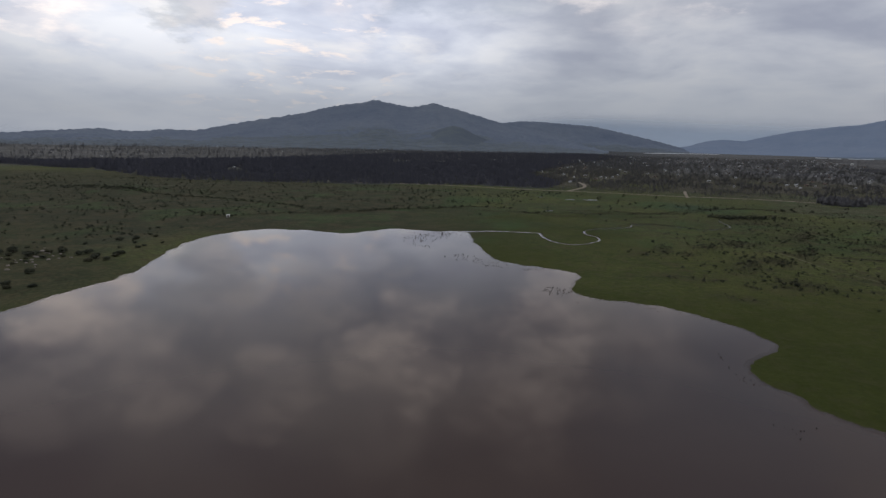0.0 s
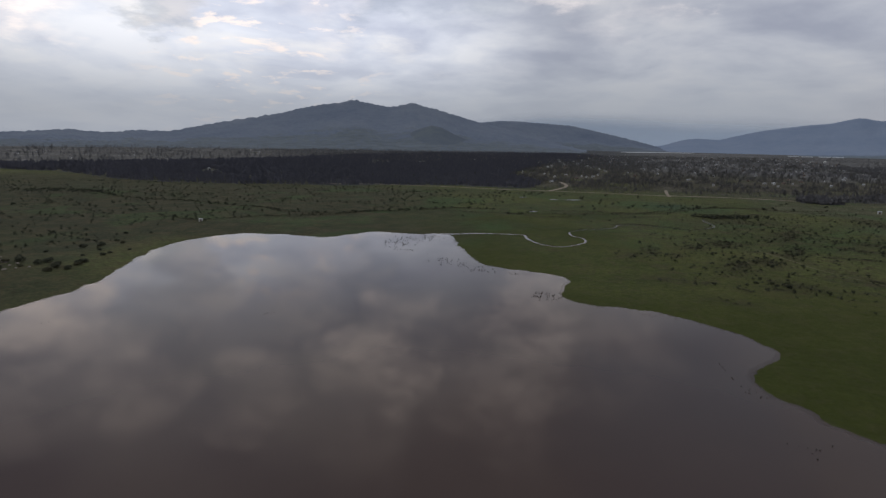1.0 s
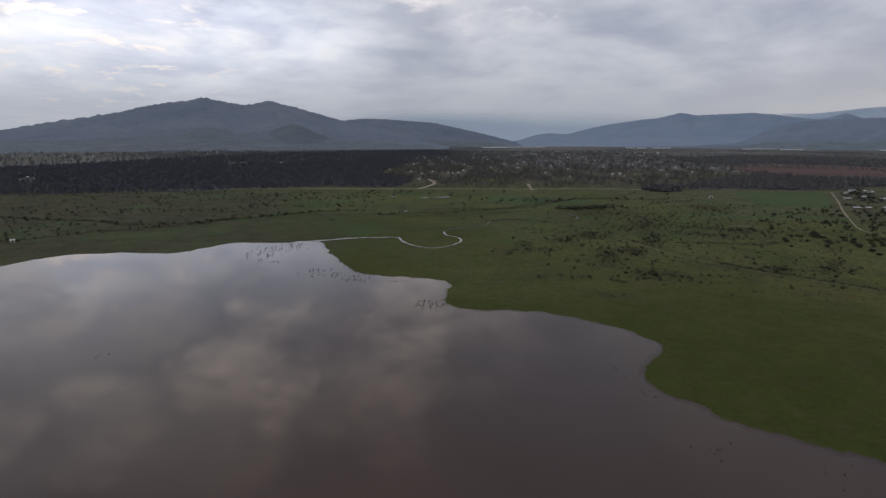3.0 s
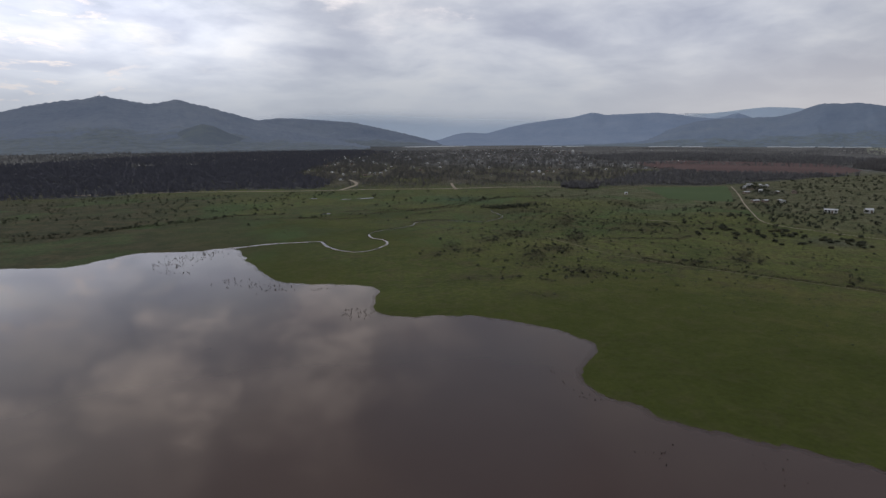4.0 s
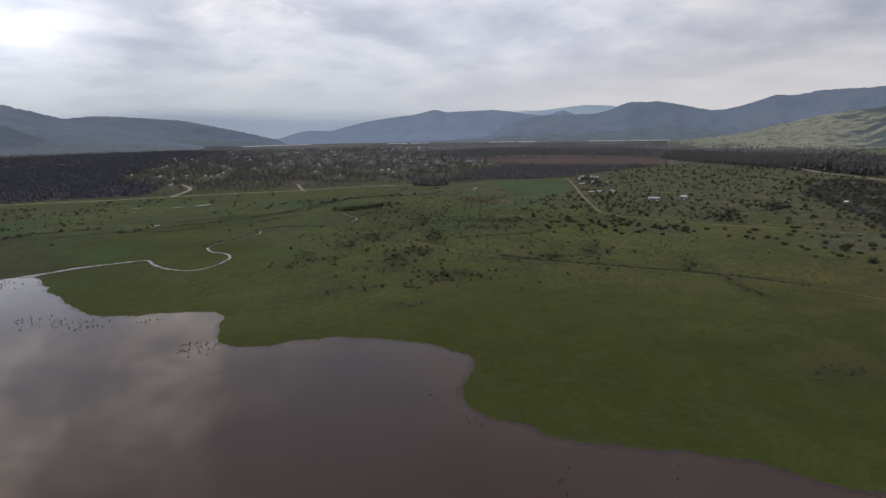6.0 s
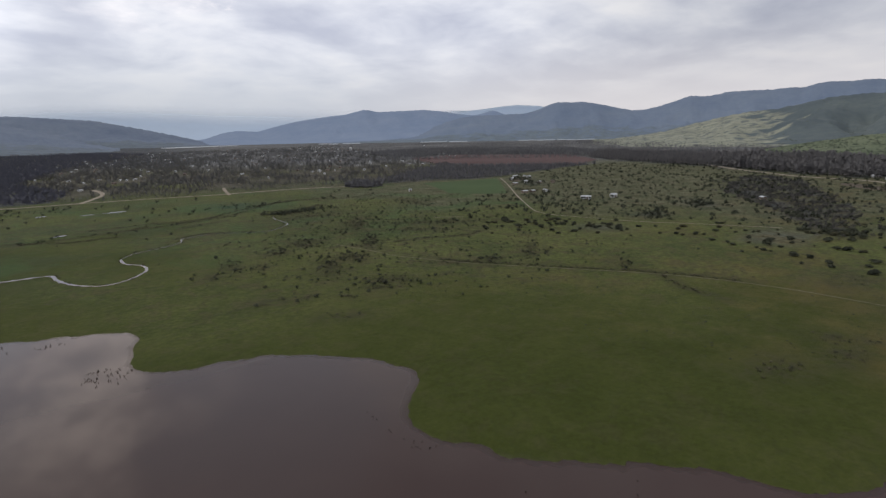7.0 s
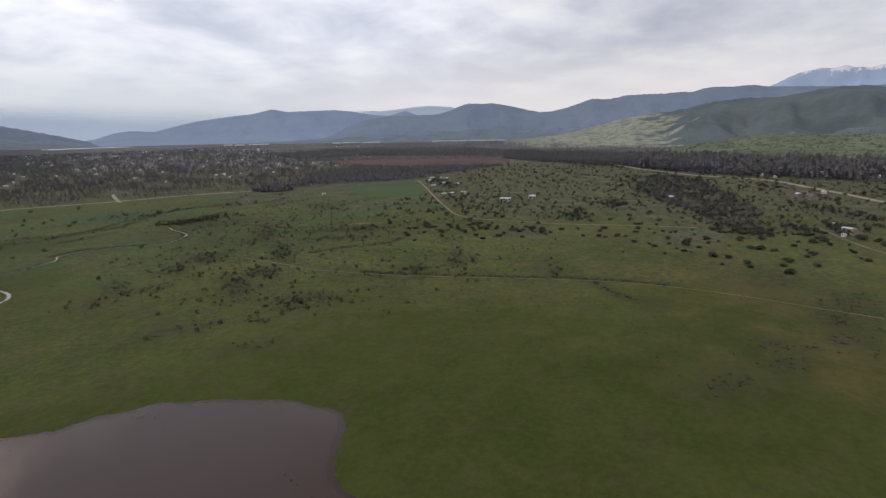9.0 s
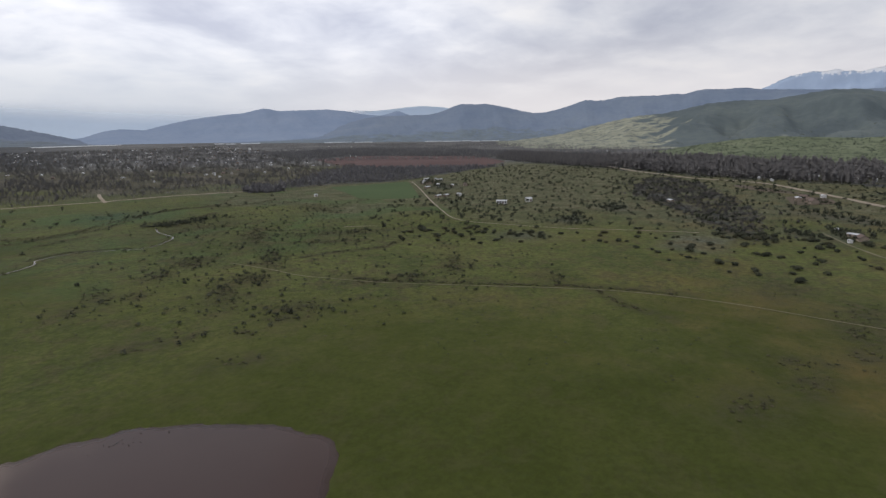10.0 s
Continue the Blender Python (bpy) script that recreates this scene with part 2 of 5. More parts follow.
def water_material(name, shallow):
    m = bpy.data.materials.new(name)
    m.use_nodes = True
    n = Nodes(m.node_tree)
    b = m.node_tree.nodes["Principled BSDF"]
    p = n.add("ShaderNodeNewGeometry").outputs["Position"]
    silt = n.noise(p, 0.012, 4.0, 0.55)
    n.put(b.inputs["Base Color"], n.ramp(silt, [(0.35, (0.054, 0.032, 0.026)), (0.65, (0.070, 0.043, 0.034))]))
    b.inputs["IOR"].default_value = 1.333
    calm = n.noise(p, 0.02, 3.0)
    n.put(b.inputs["Roughness"], n.smooth(calm, 0.35, 0.65, 0.02, 0.055))
    bn = n.add("ShaderNodeBump")
    bn.inputs["Strength"].default_value = 0.13
    bn.inputs["Distance"].default_value = 0.02
    n.put(bn.inputs["Height"], n.noise(n.vmath("MULTIPLY", p, (1.0, 0.5, 1.0)), 1.6, 3.0))
    n.put(b.inputs["Normal"], bn.outputs[0])
    if shallow:     # flooded grass shows through at the edge
        n.put(b.inputs["Alpha"], n.smooth(n.add("ShaderNodeAttribute", attribute="depth").outputs["Fac"], 0.0, 0.12, 0.78, 1.0))
    return m


def hill_material(name, colours, patch=None, snow=0.0, size=0.004, shroud=False):
    m = bpy.data.materials.new(name)
    m.use_nodes = True
    n = Nodes(m.node_tree)
    b = m.node_tree.nodes["Principled BSDF"]
    p = n.add("ShaderNodeNewGeometry").outputs["Position"]
    a, f = n.noise(p, size, 5.0, 0.6), n.noise(p, 0.03, 6.0, 0.7)
    v = n.math("ADD", n.math("MULTIPLY", a, 0.6), n.math("MULTIPLY", f, 0.4))
    k = len(colours)
    c = n.ramp(v, [(0.38 + 0.26 * i / (k - 1), col) for i, col in enumerate(colours)])
    if name == "grassy_foothill":
        c = n.mix(n.smooth(n.noise(p, 0.045, 3.0, 0.6), 0.54, 0.62, 0.0, 0.75), c, (0.060, 0.072, 0.048))
    if patch:
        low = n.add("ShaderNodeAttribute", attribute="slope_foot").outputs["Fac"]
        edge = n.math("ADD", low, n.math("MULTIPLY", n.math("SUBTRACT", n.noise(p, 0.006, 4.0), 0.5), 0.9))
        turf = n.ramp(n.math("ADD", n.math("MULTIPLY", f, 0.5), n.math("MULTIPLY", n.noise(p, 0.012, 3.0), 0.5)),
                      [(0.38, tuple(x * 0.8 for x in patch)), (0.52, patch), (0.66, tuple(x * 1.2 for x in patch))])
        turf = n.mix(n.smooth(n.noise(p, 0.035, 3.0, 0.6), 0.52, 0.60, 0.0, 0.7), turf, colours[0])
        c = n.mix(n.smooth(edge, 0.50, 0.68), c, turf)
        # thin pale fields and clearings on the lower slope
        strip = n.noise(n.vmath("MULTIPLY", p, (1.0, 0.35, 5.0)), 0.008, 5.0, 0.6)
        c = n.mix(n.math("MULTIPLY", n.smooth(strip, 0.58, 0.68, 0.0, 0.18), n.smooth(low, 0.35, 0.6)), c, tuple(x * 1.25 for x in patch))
    if snow:
        z = n.add("ShaderNodeSeparateXYZ")
        n.put(z.inputs[0], p)
        lie = n.math("ADD", z.outputs[2], n.math("MULTIPLY", n.math("SUBTRACT", n.noise(n.vmath("MULTIPLY", p, (1.0, 1.0, 0.3)), 0.016, 6.0, 0.72), 0.5), 260.0))
        c = n.mix(n.smooth(lie, snow - 8, snow + 10), c, (0.72, 0.75, 0.80))
    n.put(b.inputs["Base Color"], c)
    b.inputs["Roughness"].default_value = 0.95
    b.inputs["Specular IOR Level"].default_value = 0.1
    bn = n.add("ShaderNodeBump")
    bn.inputs["Strength"].default_value = 0.08
    bn.inputs["Distance"].default_value = 8.0
    n.put(bn.inputs["Height"], f)
    n.put(b.inputs["Normal"], bn.outputs[0])
    if shroud:      # the crest fades out, standing in for cloud in front of it
        low = n.add("ShaderNodeAttribute", attribute="slope_foot").outputs["Fac"]
        n.put(b.inputs["Alpha"], n.smooth(low, 0.0, 0.36, 0.0, 0.8))
    return m


MEADOW = ground_material()
LAKE_WATER = water_material("lake_water", True)
WATER = water_material("stream_water", False)
DIRT = surface("dirt_road", [(0.20, 0.165, 0.12), (0.30, 0.25, 0.19), (0.40, 0.34, 0.27)], (0.08, 1.2), bump=0.3)
EARTH = surface("bare_brown_earth", [(0.120, 0.092, 0.046), (0.165, 0.125, 0.068), (0.225, 0.17, 0.10)], (0.06, 0.9), bump=0.3)
YARD = surface("trodden_red_earth", [(0.066, 0.058, 0.039), (0.098, 0.076, 0.053), (0.140, 0.105, 0.076)], (0.05, 0.6), bump=0.3)
TRACK = surface("worn_track", [(0.115, 0.110, 0.062), (0.16, 0.145, 0.088), (0.22, 0.19, 0.125)], (0.06, 0.9), bump=0.3)
PLOUGHED = surface("ploughed_soil", [(0.105, 0.070, 0.066), (0.126, 0.085, 0.080), (0.150, 0.104, 0.097)], (0.01, 0.15), bump=0.4, bump_scale=0.8, spec=0.05)
CROP = surface("young_crop", [(0.066, 0.100, 0.046), (0.086, 0.118, 0.054)], (0.02, 0.3), bump=0.3, spec=0.05)
SCRUB = surface("thorn_scrub_leaves", [(0.036, 0.042, 0.026), (0.046, 0.052, 0.032), (0.062, 0.067, 0.042)], (0.03, 0.9), tone=True, island=0.15)
SLOPE_SCRUB = surface("hillside_scrub_leaves", [(0.099, 0.119, 0.090), (0.116, 0.137, 0.103), (0.137, 0.157, 0.116)], (0.01, 0.1), tone=True, island=0.15)
DRYBRUSH = surface("dry_brush_twigs", [(0.052, 0.054, 0.028), (0.066, 0.064, 0.034), (0.088, 0.078, 0.046)], (0.03, 0.9), tone=True, island=0.35)
# distant leaf colours, lifted and greyed to stand in for haze
FOREST = surface("hazy_eucalyptus_leaves", [(0.114, 0.114, 0.123), (0.136, 0.134, 0.141), (0.163, 0.158, 0.158)], (0.01, 0.3), tone=True, island=0.1, even=0.95)
BELT = surface("hazy_tall_eucalyptus_leaves", [(0.162, 0.157, 0.157), (0.180, 0.174, 0.172), (0.204, 0.195, 0.190)], (0.01, 0.3), tone=True, island=0.05, even=0.97, spec=0.05)
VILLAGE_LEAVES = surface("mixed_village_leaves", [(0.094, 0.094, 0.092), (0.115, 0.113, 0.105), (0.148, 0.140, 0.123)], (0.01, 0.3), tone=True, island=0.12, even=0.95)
# far rows and woods: grey lift in the leaf colour imitates haze
HAZY_TREES = surface("hazy_far_leaves", [(0.135, 0.136, 0.142), (0.155, 0.155, 0.160), (0.185, 0.182, 0.180)], (0.004, 0.05), tone=True, island=0.1, even=0.95)
# plantation leaves lifted toward blue to stand in for haze
HAZY_WOOD = surface("hazy_wood_leaves", [(0.116, 0.117, 0.142), (0.126, 0.127, 0.150), (0.140, 0.141, 0.162)], (0.006, 0.05), tone=True, island=0.05, even=0.97, spec=0.05)
THICKET = surface("bare_thorn_twigs", [(0.060, 0.058, 0.055), (0.074, 0.071, 0.066), (0.094, 0.088, 0.078)], (0.03, 0.9), tone=True, island=0.2, even=0.85)
BARK = surface("bark", [(0.06, 0.05, 0.04), (0.10, 0.085, 0.07)], (0.5, 6.0), bump=0.5, bump_scale=12.0)
REED = surface("dead_reeds", [(0.030, 0.024, 0.018), (0.050, 0.040, 0.028)], (0.2, 3.0), island=0.3)
WHITEWASH = surface("whitewashed_wall", [(0.62, 0.61, 0.58), (0.74, 0.73, 0.70), (0.80, 0.80, 0.78)], (0.4, 3.0), bump=0.15, bump_scale=8.0)
PLASTER = surface("tan_plaster", [(0.26, 0.21, 0.165), (0.36, 0.30, 0.24)], (0.4, 3.0), bump=0.15, bump_scale=8.0)
TIN = surface("zinc_roof", [(0.46, 0.47, 0.48), (0.64, 0.65, 0.66)], (0.3, 2.0), rough=0.45, bump=0.1, bump_scale=5.0, metal=0.2)
TILE = surface("clay_roof", [(0.13, 0.098, 0.085), (0.19, 0.145, 0.125)], (0.3, 3.0), bump=0.4, bump_scale=6.0)
DARKGLASS = surface("window_glass", [(0.03, 0.035, 0.04), (0.05, 0.055, 0.06)], (0.5, 3.0), rough=0.12, spec=0.5)
PAINTED = surface("painted_wood", [(0.12, 0.085, 0.06), (0.18, 0.13, 0.09)], (0.5, 5.0), bump=0.2)
FILM = surface("greenhouse_film", [(0.50, 0.53, 0.56), (0.66, 0.69, 0.72)], (0.02, 0.4), rough=0.4)
# matt pale colour in place of water, which mirrored the dark hills
PALE_FLAT = surface("pale_flat", [(0.52, 0.54, 0.56), (0.66, 0.68, 0.70)], (0.005, 0.05), spec=0.1)
STONE = surface("field_stone", [(0.22, 0.19, 0.16), (0.36, 0.31, 0.27)], (0.4, 3.0), bump=0.5)
STEEL = surface("galvanised_steel", [(0.32, 0.33, 0.34), (0.42, 0.43, 0.44)], (0.5, 4.0), rough=0.5, metal=0.6)
# scrub colours shifted to blue-grey to stand in for distance haze
HILL_MAIN = hill_material("hazy_wooded_hill", [(0.146, 0.180, 0.242), (0.174, 0.210, 0.269), (0.206, 0.239, 0.288)], patch=(0.150, 0.178, 0.200), size=0.003)
# haze-tinted scrub; the greener patch paints the foothill's lit flank
HILL_DARK = hill_material("hazy_scrub_hill", [(0.118, 0.144, 0.185), (0.138, 0.166, 0.200), (0.160, 0.190, 0.205)], patch=(0.17, 0.21, 0.185))
# blue of the haze between is mixed into this hill's own colour
HILL_BLUE = hill_material("haze_blue_hill", [(0.223, 0.284, 0.389), (0.246, 0.305, 0.407), (0.266, 0.323, 0.420)])
# haze is painted in as pale blue, with a see-through crest
HILL_PALE = hill_material("haze_pale_range", [(0.481, 0.598, 0.733), (0.496, 0.611, 0.745), (0.508, 0.624, 0.760)], shroud=True)
# scrub ridge, also tinted blue-grey for haze
HILL_EAST = hill_material("hazy_eastern_hill", [(0.168, 0.214, 0.290), (0.190, 0.236, 0.308), (0.216, 0.260, 0.320)], patch=(0.165, 0.200, 0.225))
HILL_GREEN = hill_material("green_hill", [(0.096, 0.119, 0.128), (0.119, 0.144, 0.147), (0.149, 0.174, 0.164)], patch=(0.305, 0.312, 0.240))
# rock below the snow takes its blue from painted haze
HILL_SNOW = hill_material("hazy_snowy_range", [(0.36, 0.45, 0.59), (0.375, 0.465, 0.605), (0.39, 0.48, 0.62)], snow=413.0)
HILL_APRON = hill_material("grassy_foothill", [(0.115, 0.140, 0.086), (0.146, 0.172, 0.104), (0.180, 0.204, 0.128)], size=0.006)

# ------------------------------------------------------------------ plan
rng = np.random.default_rng(7)


def spline(points, step, closed=False):
    """A smooth line through plan points, sampled about every step metres."""
    p = np.array(points, float)
    n = len(p)
    out = []
    for i in range(n if closed else n - 1):
        if closed:
            a, b, c, d = p[(i - 1) % n], p[i], p[(i + 1) % n], p[(i + 2) % n]
        else:
            a, b, c, d = p[max(i - 1, 0)], p[i], p[i + 1], p[min(i + 2, n - 1)]
        k = max(2, int(np.linalg.norm(c - b) / step))
        t = np.linspace(0, 1, k, endpoint=False)[:, None]
        out.append(0.5 * (2 * b + (c - a) * t + (2 * a - 5 * b + 4 * c - d) * t ** 2 + (3 * b - a - 3 * c + d) * t ** 3))
    if not closed:
        out.append(p[-1:])
    return np.concatenate(out)


def inside(x, y, poly):
    x, y = np.asarray(x, float), np.asarray(y, float)
    hit = np.zeros(x.shape, bool)
    px, py = poly[:, 0], poly[:, 1]
    for i in range(len(poly)):
        x0, y0, x1, y1 = px[i - 1], py[i - 1], px[i], py[i]
        if y0 == y1:
            continue
        hit ^= ((y0 > y) != (y1 > y)) & (x < (x1 - x0) * (y - y0) / (y1 - y0) + x0)
    return hit


def gap(x, y, line, closed=False):
    """Distance from points to a line of plan points."""
    best = np.full(np.shape(x), 1e9)
    for i in range(0 if closed else 1, len(line)):
        ax, ay = line[i - 1]
        dx, dy = line[i] - line[i - 1]
        t = np.clip(((x - ax) * dx + (y - ay) * dy) / max(dx * dx + dy * dy, 1e-9), 0, 1)
        best = np.minimum(best, (x - ax - t * dx) ** 2 + (y - ay - t * dy) ** 2)
    return np.sqrt(best)


def waves(x, y, size, seed):
    """Smooth value noise of about -1 to 1, as a sum of turned sine waves."""
    r = np.random.default_rng(seed)
    v = 0
    for _ in range(7):
        a, k, ph = r.uniform(0, 6.283), r.uniform(0.6, 1.7) * 6.283 / size, r.uniform(0, 6.283)
        v = v + np.sin((x * np.cos(a) + y * np.sin(a)) * k + ph + 1.3 * np.sin((x * np.sin(a) - y * np.cos(a)) * k * 0.6 + ph * 2))
    return v / 3.2


def soft(v, low, high):
    t = np.clip((v - low) / (high - low), 0, 1)
    return t * t * (3 - 2 * t)


LAKE = spline([(-140, 120), (-134, 163), (-130, 190), (-124, 204), (-124, 221), (-129, 258), (-130, 289), (-122, 310), (-105, 327),
               (-81, 326), (-55, 319), (-42, 331), (-29, 340), (-8, 334), (11, 335), (15, 325), (19, 284), (26, 255), (38, 245),
               (50, 238), (58, 229), (49, 205), (54, 194), (66, 190), (77, 184), (88, 171), (93, 161), (94, 149), (86, 141),
               (77, 132), (78, 121), (82, 111), (88, 101), (96, 91), (102, 80), (104, 71), (111, 65), (121, 57), (150, 30),
               (170, -60), (110, -170), (-20, -210), (-150, -140), (-180, 0)], 4.0, closed=True)
STREAM = spline([(9, 334), (31, 335), (50, 332), (57, 329), (57, 317), (60, 304), (67, 295), (76, 297), (86, 307), (89, 319),
                 (85, 329), (86, 340)], 1.5)
BROOK = spline([(86, 340), (95, 350), (110, 355), (122, 363), (127, 372), (144, 375), (156, 366), (167, 358), (176, 360),
                (192, 373), (197, 397), (204, 413)], 1.5)
MAIN_ROAD = spline([(-125, 682), (-40, 668), (30, 650), (81, 632), (138, 621), (182, 609), (220, 600), (257, 589), (297, 575), (325, 565), (366, 552)], 10)
FORK_ROAD = spline([(136, 621), (154, 651), (171, 686), (178, 737), (182, 839), (184, 921)], 8)
SPUR_ROAD = spline([(252, 581), (266, 620), (280, 655)], 8)
FARM_ROAD = spline([(532, 472), (470, 412), (407, 355), (362, 312), (334, 284), (325, 266), (325, 252), (332, 205), (344, 175), (359, 136)], 5)
FIELD_TRACK = spline([(172, 292), (174, 264), (174, 248), (182, 219), (190, 201), (202, 177), (217, 146), (224, 122), (226, 99), (224, 77), (222, 55), (215, 0)], 4)
EAST_ROAD = spline([(1000, 470), (929, 400), (761, 241), (711, 155), (640, 103), (539, 45), (470, 5), (400, -60)], 10)
YARD_ROAD = spline([(390, 80), (354, 66), (326, 50), (300, 20)], 5)
CHANNEL = spline([(60, 424), (120, 428), (147, 429), (185, 438), (225, 470), (262, 486), (300, 462), (345, 470)], 4)
BROOK_THICKET = spline([(200, 419), (211, 416), (224, 415), (239, 417), (252, 422)], 3)
HEDGE = spline([(-366, 555), (-320, 548), (-251, 494), (-186, 472), (-151, 451), (-121, 438), (-90, 413), (-52, 421), (-23, 436), (-2, 447)], 6)
SHORE_HEDGE = spline([(-183, 396), (-145, 370), (-130, 381), (-103, 397), (-76, 402), (-58, 410), (-43, 425), (-25, 429), (-7, 437), (20, 455), (52, 451)], 5)
BRUSH_LINES = [spline(q, 4) for q in (
    [(-2, 447), (36, 431), (59, 430), (80, 412), (97, 409), (105, 409)],
    [(116, 427), (134, 439), (149, 432), (171, 440), (201, 459), (238, 479), (300, 480)],
    [(126, 375), (144, 379), (156, 370), (167, 362)], [(140, 410), (154, 414), (174, 420)],
    [(211, 435), (228, 423), (245, 432), (264, 443)], [(211, 396), (230, 381), (238, 344), (250, 329)],
    [(100, 446), (118, 445), (138, 445), (153, 438), (176, 438)], [(203, 422), (215, 415), (238, 425), (261, 442)],
    [(217, 142), (211, 135), (205, 130), (203, 121), (198, 114)], [(197, 274), (215, 270), (231, 259), (252, 262)])]
# dry brush in the meadow: centre, half widths, turn, count
BRUSH = [(218, 335, 9, 26, -36, 200), (190, 287, 5, 25, -38, 200), (164, 307, 10, 12, -31, 155), (143, 299, 6, 10, -27, 81), (160, 262, 8, 9, -36, 125), (141, 252, 6, 18, -33, 131), (114, 287, 4, 12, -22, 60),
         (122, 276, 4, 5, -25, 27), (100, 275, 4, 7, -20, 20), (145, 217, 8, 7, -40, 81), (135, 212, 6, 4, -38, 34), (120, 212, 3, 3, -34, 13), (111, 222, 3, 3, -30, 12), (196, 212, 5, 6, -51, 56),
         (182, 219, 9, 3, -47, 42), (222, 207, 4, 17, -56, 86), (225, 201, 2, 6, -58, 17), (224, 161, 2, 8, -67, 23), (224, 419, 17, 21, -30, 200), (253, 306, 28, 8, -45, 200), (232, 290, 23, 5, -44, 108),
         (107, 196, 8, 4, -34, 12), (99, 227, 8, 5, -25, 14),
         (183, 79, 4, 8, 20, 60), (170, 77, 8, 4, 0, 70), (152, 86, 9, 5, -20, 60), (214, 66, 14, 6, 10, 190), (196, 64, 8, 6, 10, 60),
         (215, 385, 30, 18, 20, 90), (232, 66, 16, 9, 0, 120), (252, 88, 14, 9, 0, 70), (320, 400, 9, 22, -20, 120)]
# denser thickets of thorn bush: centre, half widths, turn, count
THICKETS = [(556, 92, 20, 9, 40, 26), (378, 72, 24, 9, 20, 30), (505, 408, 22, 16, 40, 40), (538, 446, 24, 14, 40, 34), (435, 208, 24, 12, 30, 60), (363, 213, 18, 10, 10, 34), (361, 110, 16, 12, 20, 38), (380, 90, 24, 10, 30, 46), (392, 66, 20, 10, 20, 40), (470, 84, 34, 12, 40, 44), (450, 62, 20, 9, 10, 26),
            (622, 124, 26, 10, 40, 40), (415, 140, 26, 14, 30, 30), (300, 215, 14, 16, 0, 12), (-175, 300, 26, 49, 20, 25), (-330, 540, 87, 23, -10, 300), (-235, 395, 58, 44, 0, 34)]


GROVE = np.array([(614, 245), (697, 258), (735, 243), (664, 190), (583, 162), (497, 128), (431, 112), (367, 106), (346, 118), (390, 137), (441, 166), (486, 198), (515, 218)], float)


def gaussians(x, y, spots):
    v = np.zeros(np.shape(x))
    for cx, cy, rx, ry, turn, _ in spots:
        c, s = math.cos(radians(turn)), math.sin(radians(turn))
        u, w = (x - cx) * c + (y - cy) * s, -(x - cx) * s + (y - cy) * c
        v = np.maximum(v, np.exp(-(u / rx) ** 2 - (w / ry) ** 2))
    return v


WOODS = np.array([(-1300, 1050), (-514, 815), (-386, 703), (-300, 656), (-186, 648), (-57, 660), (43, 668), (120, 650), (150, 720),
                  (130, 900), (260, 1250), (640, 2000), (620, 2400), (260, 2280), (-160, 1840), (-300, 1480), (-420, 1230), (-560, 1080), (-680, 960), (-900, 980), (-1300, 1110)], float)
THIN_WOODS = np.array([(120, 640), (250, 590), (360, 555), (420, 530), (560, 500), (700, 640), (800, 960), (1150, 1500), (1500, 2300),
                       (600, 2200), (260, 1300), (130, 900)], float)
FIELD_BELT = np.array([(375, 552), (480, 532), (556, 492), (700, 515), (860, 522), (830, 540), (725, 660), (690, 725), (600, 680), (480, 600)], float)
EAST_BELT = np.array([(1020, 640), (945, 545), (880, 410), (828, 300), (772, 206), (735, 120), (705, 40), (660, -80), (860, -120), (930, 20),
                      (1010, 200), (1130, 420), (1280, 640), (1300, 760)], float)
BACK_BELT = np.array([(850, 1000), (1010, 1040), (1130, 790), (1080, 690), (1300, 760), (1500, 1000), (1250, 1400), (950, 1300)], float)
PLOUGHED_PLOT = np.array([(700, 735), (728, 640), (825, 545), (955, 583), (1135, 745), (1015, 1010), (850, 978), (775, 865)], float)
CROP_PLOT = np.array([(383, 413), (399, 384), (413, 370), (470, 420), (532, 478), (492, 492), (438, 505)], float)


def terrain(x, y):
    """Height of the land: a very flat plain that dips under the lake."""
    x, y = np.asarray(x, float), np.asarray(y, float)
    z = np.full(x.shape, 0.9)
    box = (x > -300) & (x < 300) & (y > -330) & (y < 460)
    if box.any():
        bx, by = x[box], y[box]
        d = gap(bx, by, LAKE, True)
        d = np.where(inside(bx, by, LAKE), -d, d) + 0.9 * waves(bx, by, 14, 3) + 0.45 * waves(bx, by, 5, 4)
        z[box] = np.where(d > 0, 0.9 * (1 - np.exp(-d / 22.0)), np.maximum(d * 0.06, -1.6))
    r = np.hypot(x, y - 150)
    return z + 0.7 * waves(x, y, 210, 5) * soft(r, 260, 520) * (1 - soft(r, 800, 1300))


# ------------------------------------------------------------------ mesh helpers


def flat_mesh(name, verts, faces, material, smooth=False):
    me = bpy.data.meshes.new(name)
    verts, faces = np.asarray(verts, np.float32), np.asarray(faces, np.int32)
    k = faces.shape[1]
    me.vertices.add(len(verts))
    me.vertices.foreach_set("co", verts.ravel())
    me.loops.add(faces.size)
    me.loops.foreach_set("vertex_index", faces.ravel())
    me.polygons.add(len(faces))
    me.polygons.foreach_set("loop_start", np.arange(0, faces.size, k, dtype=np.int32))
    me.polygons.foreach_set("use_smooth", np.full(len(faces), smooth))
    me.update(calc_edges=True)
    me.materials.append(material)
    return me


def layer(me, key, values):
    a = me.attributes.new(key, "FLOAT", "POINT")
    a.data.foreach_set("value", np.asarray(values, np.float32).ravel())


def part(name, bm, material, parent, label=""):
    """One mesh object from a bmesh, as a part of a thing."""
    me = bpy.data.meshes.new(name)
    bm.to_mesh(me)
    bm.free()
    me.materials.append(material)
    ob = new(name, me)
    ob.parent = parent
    return tagged(ob, label)


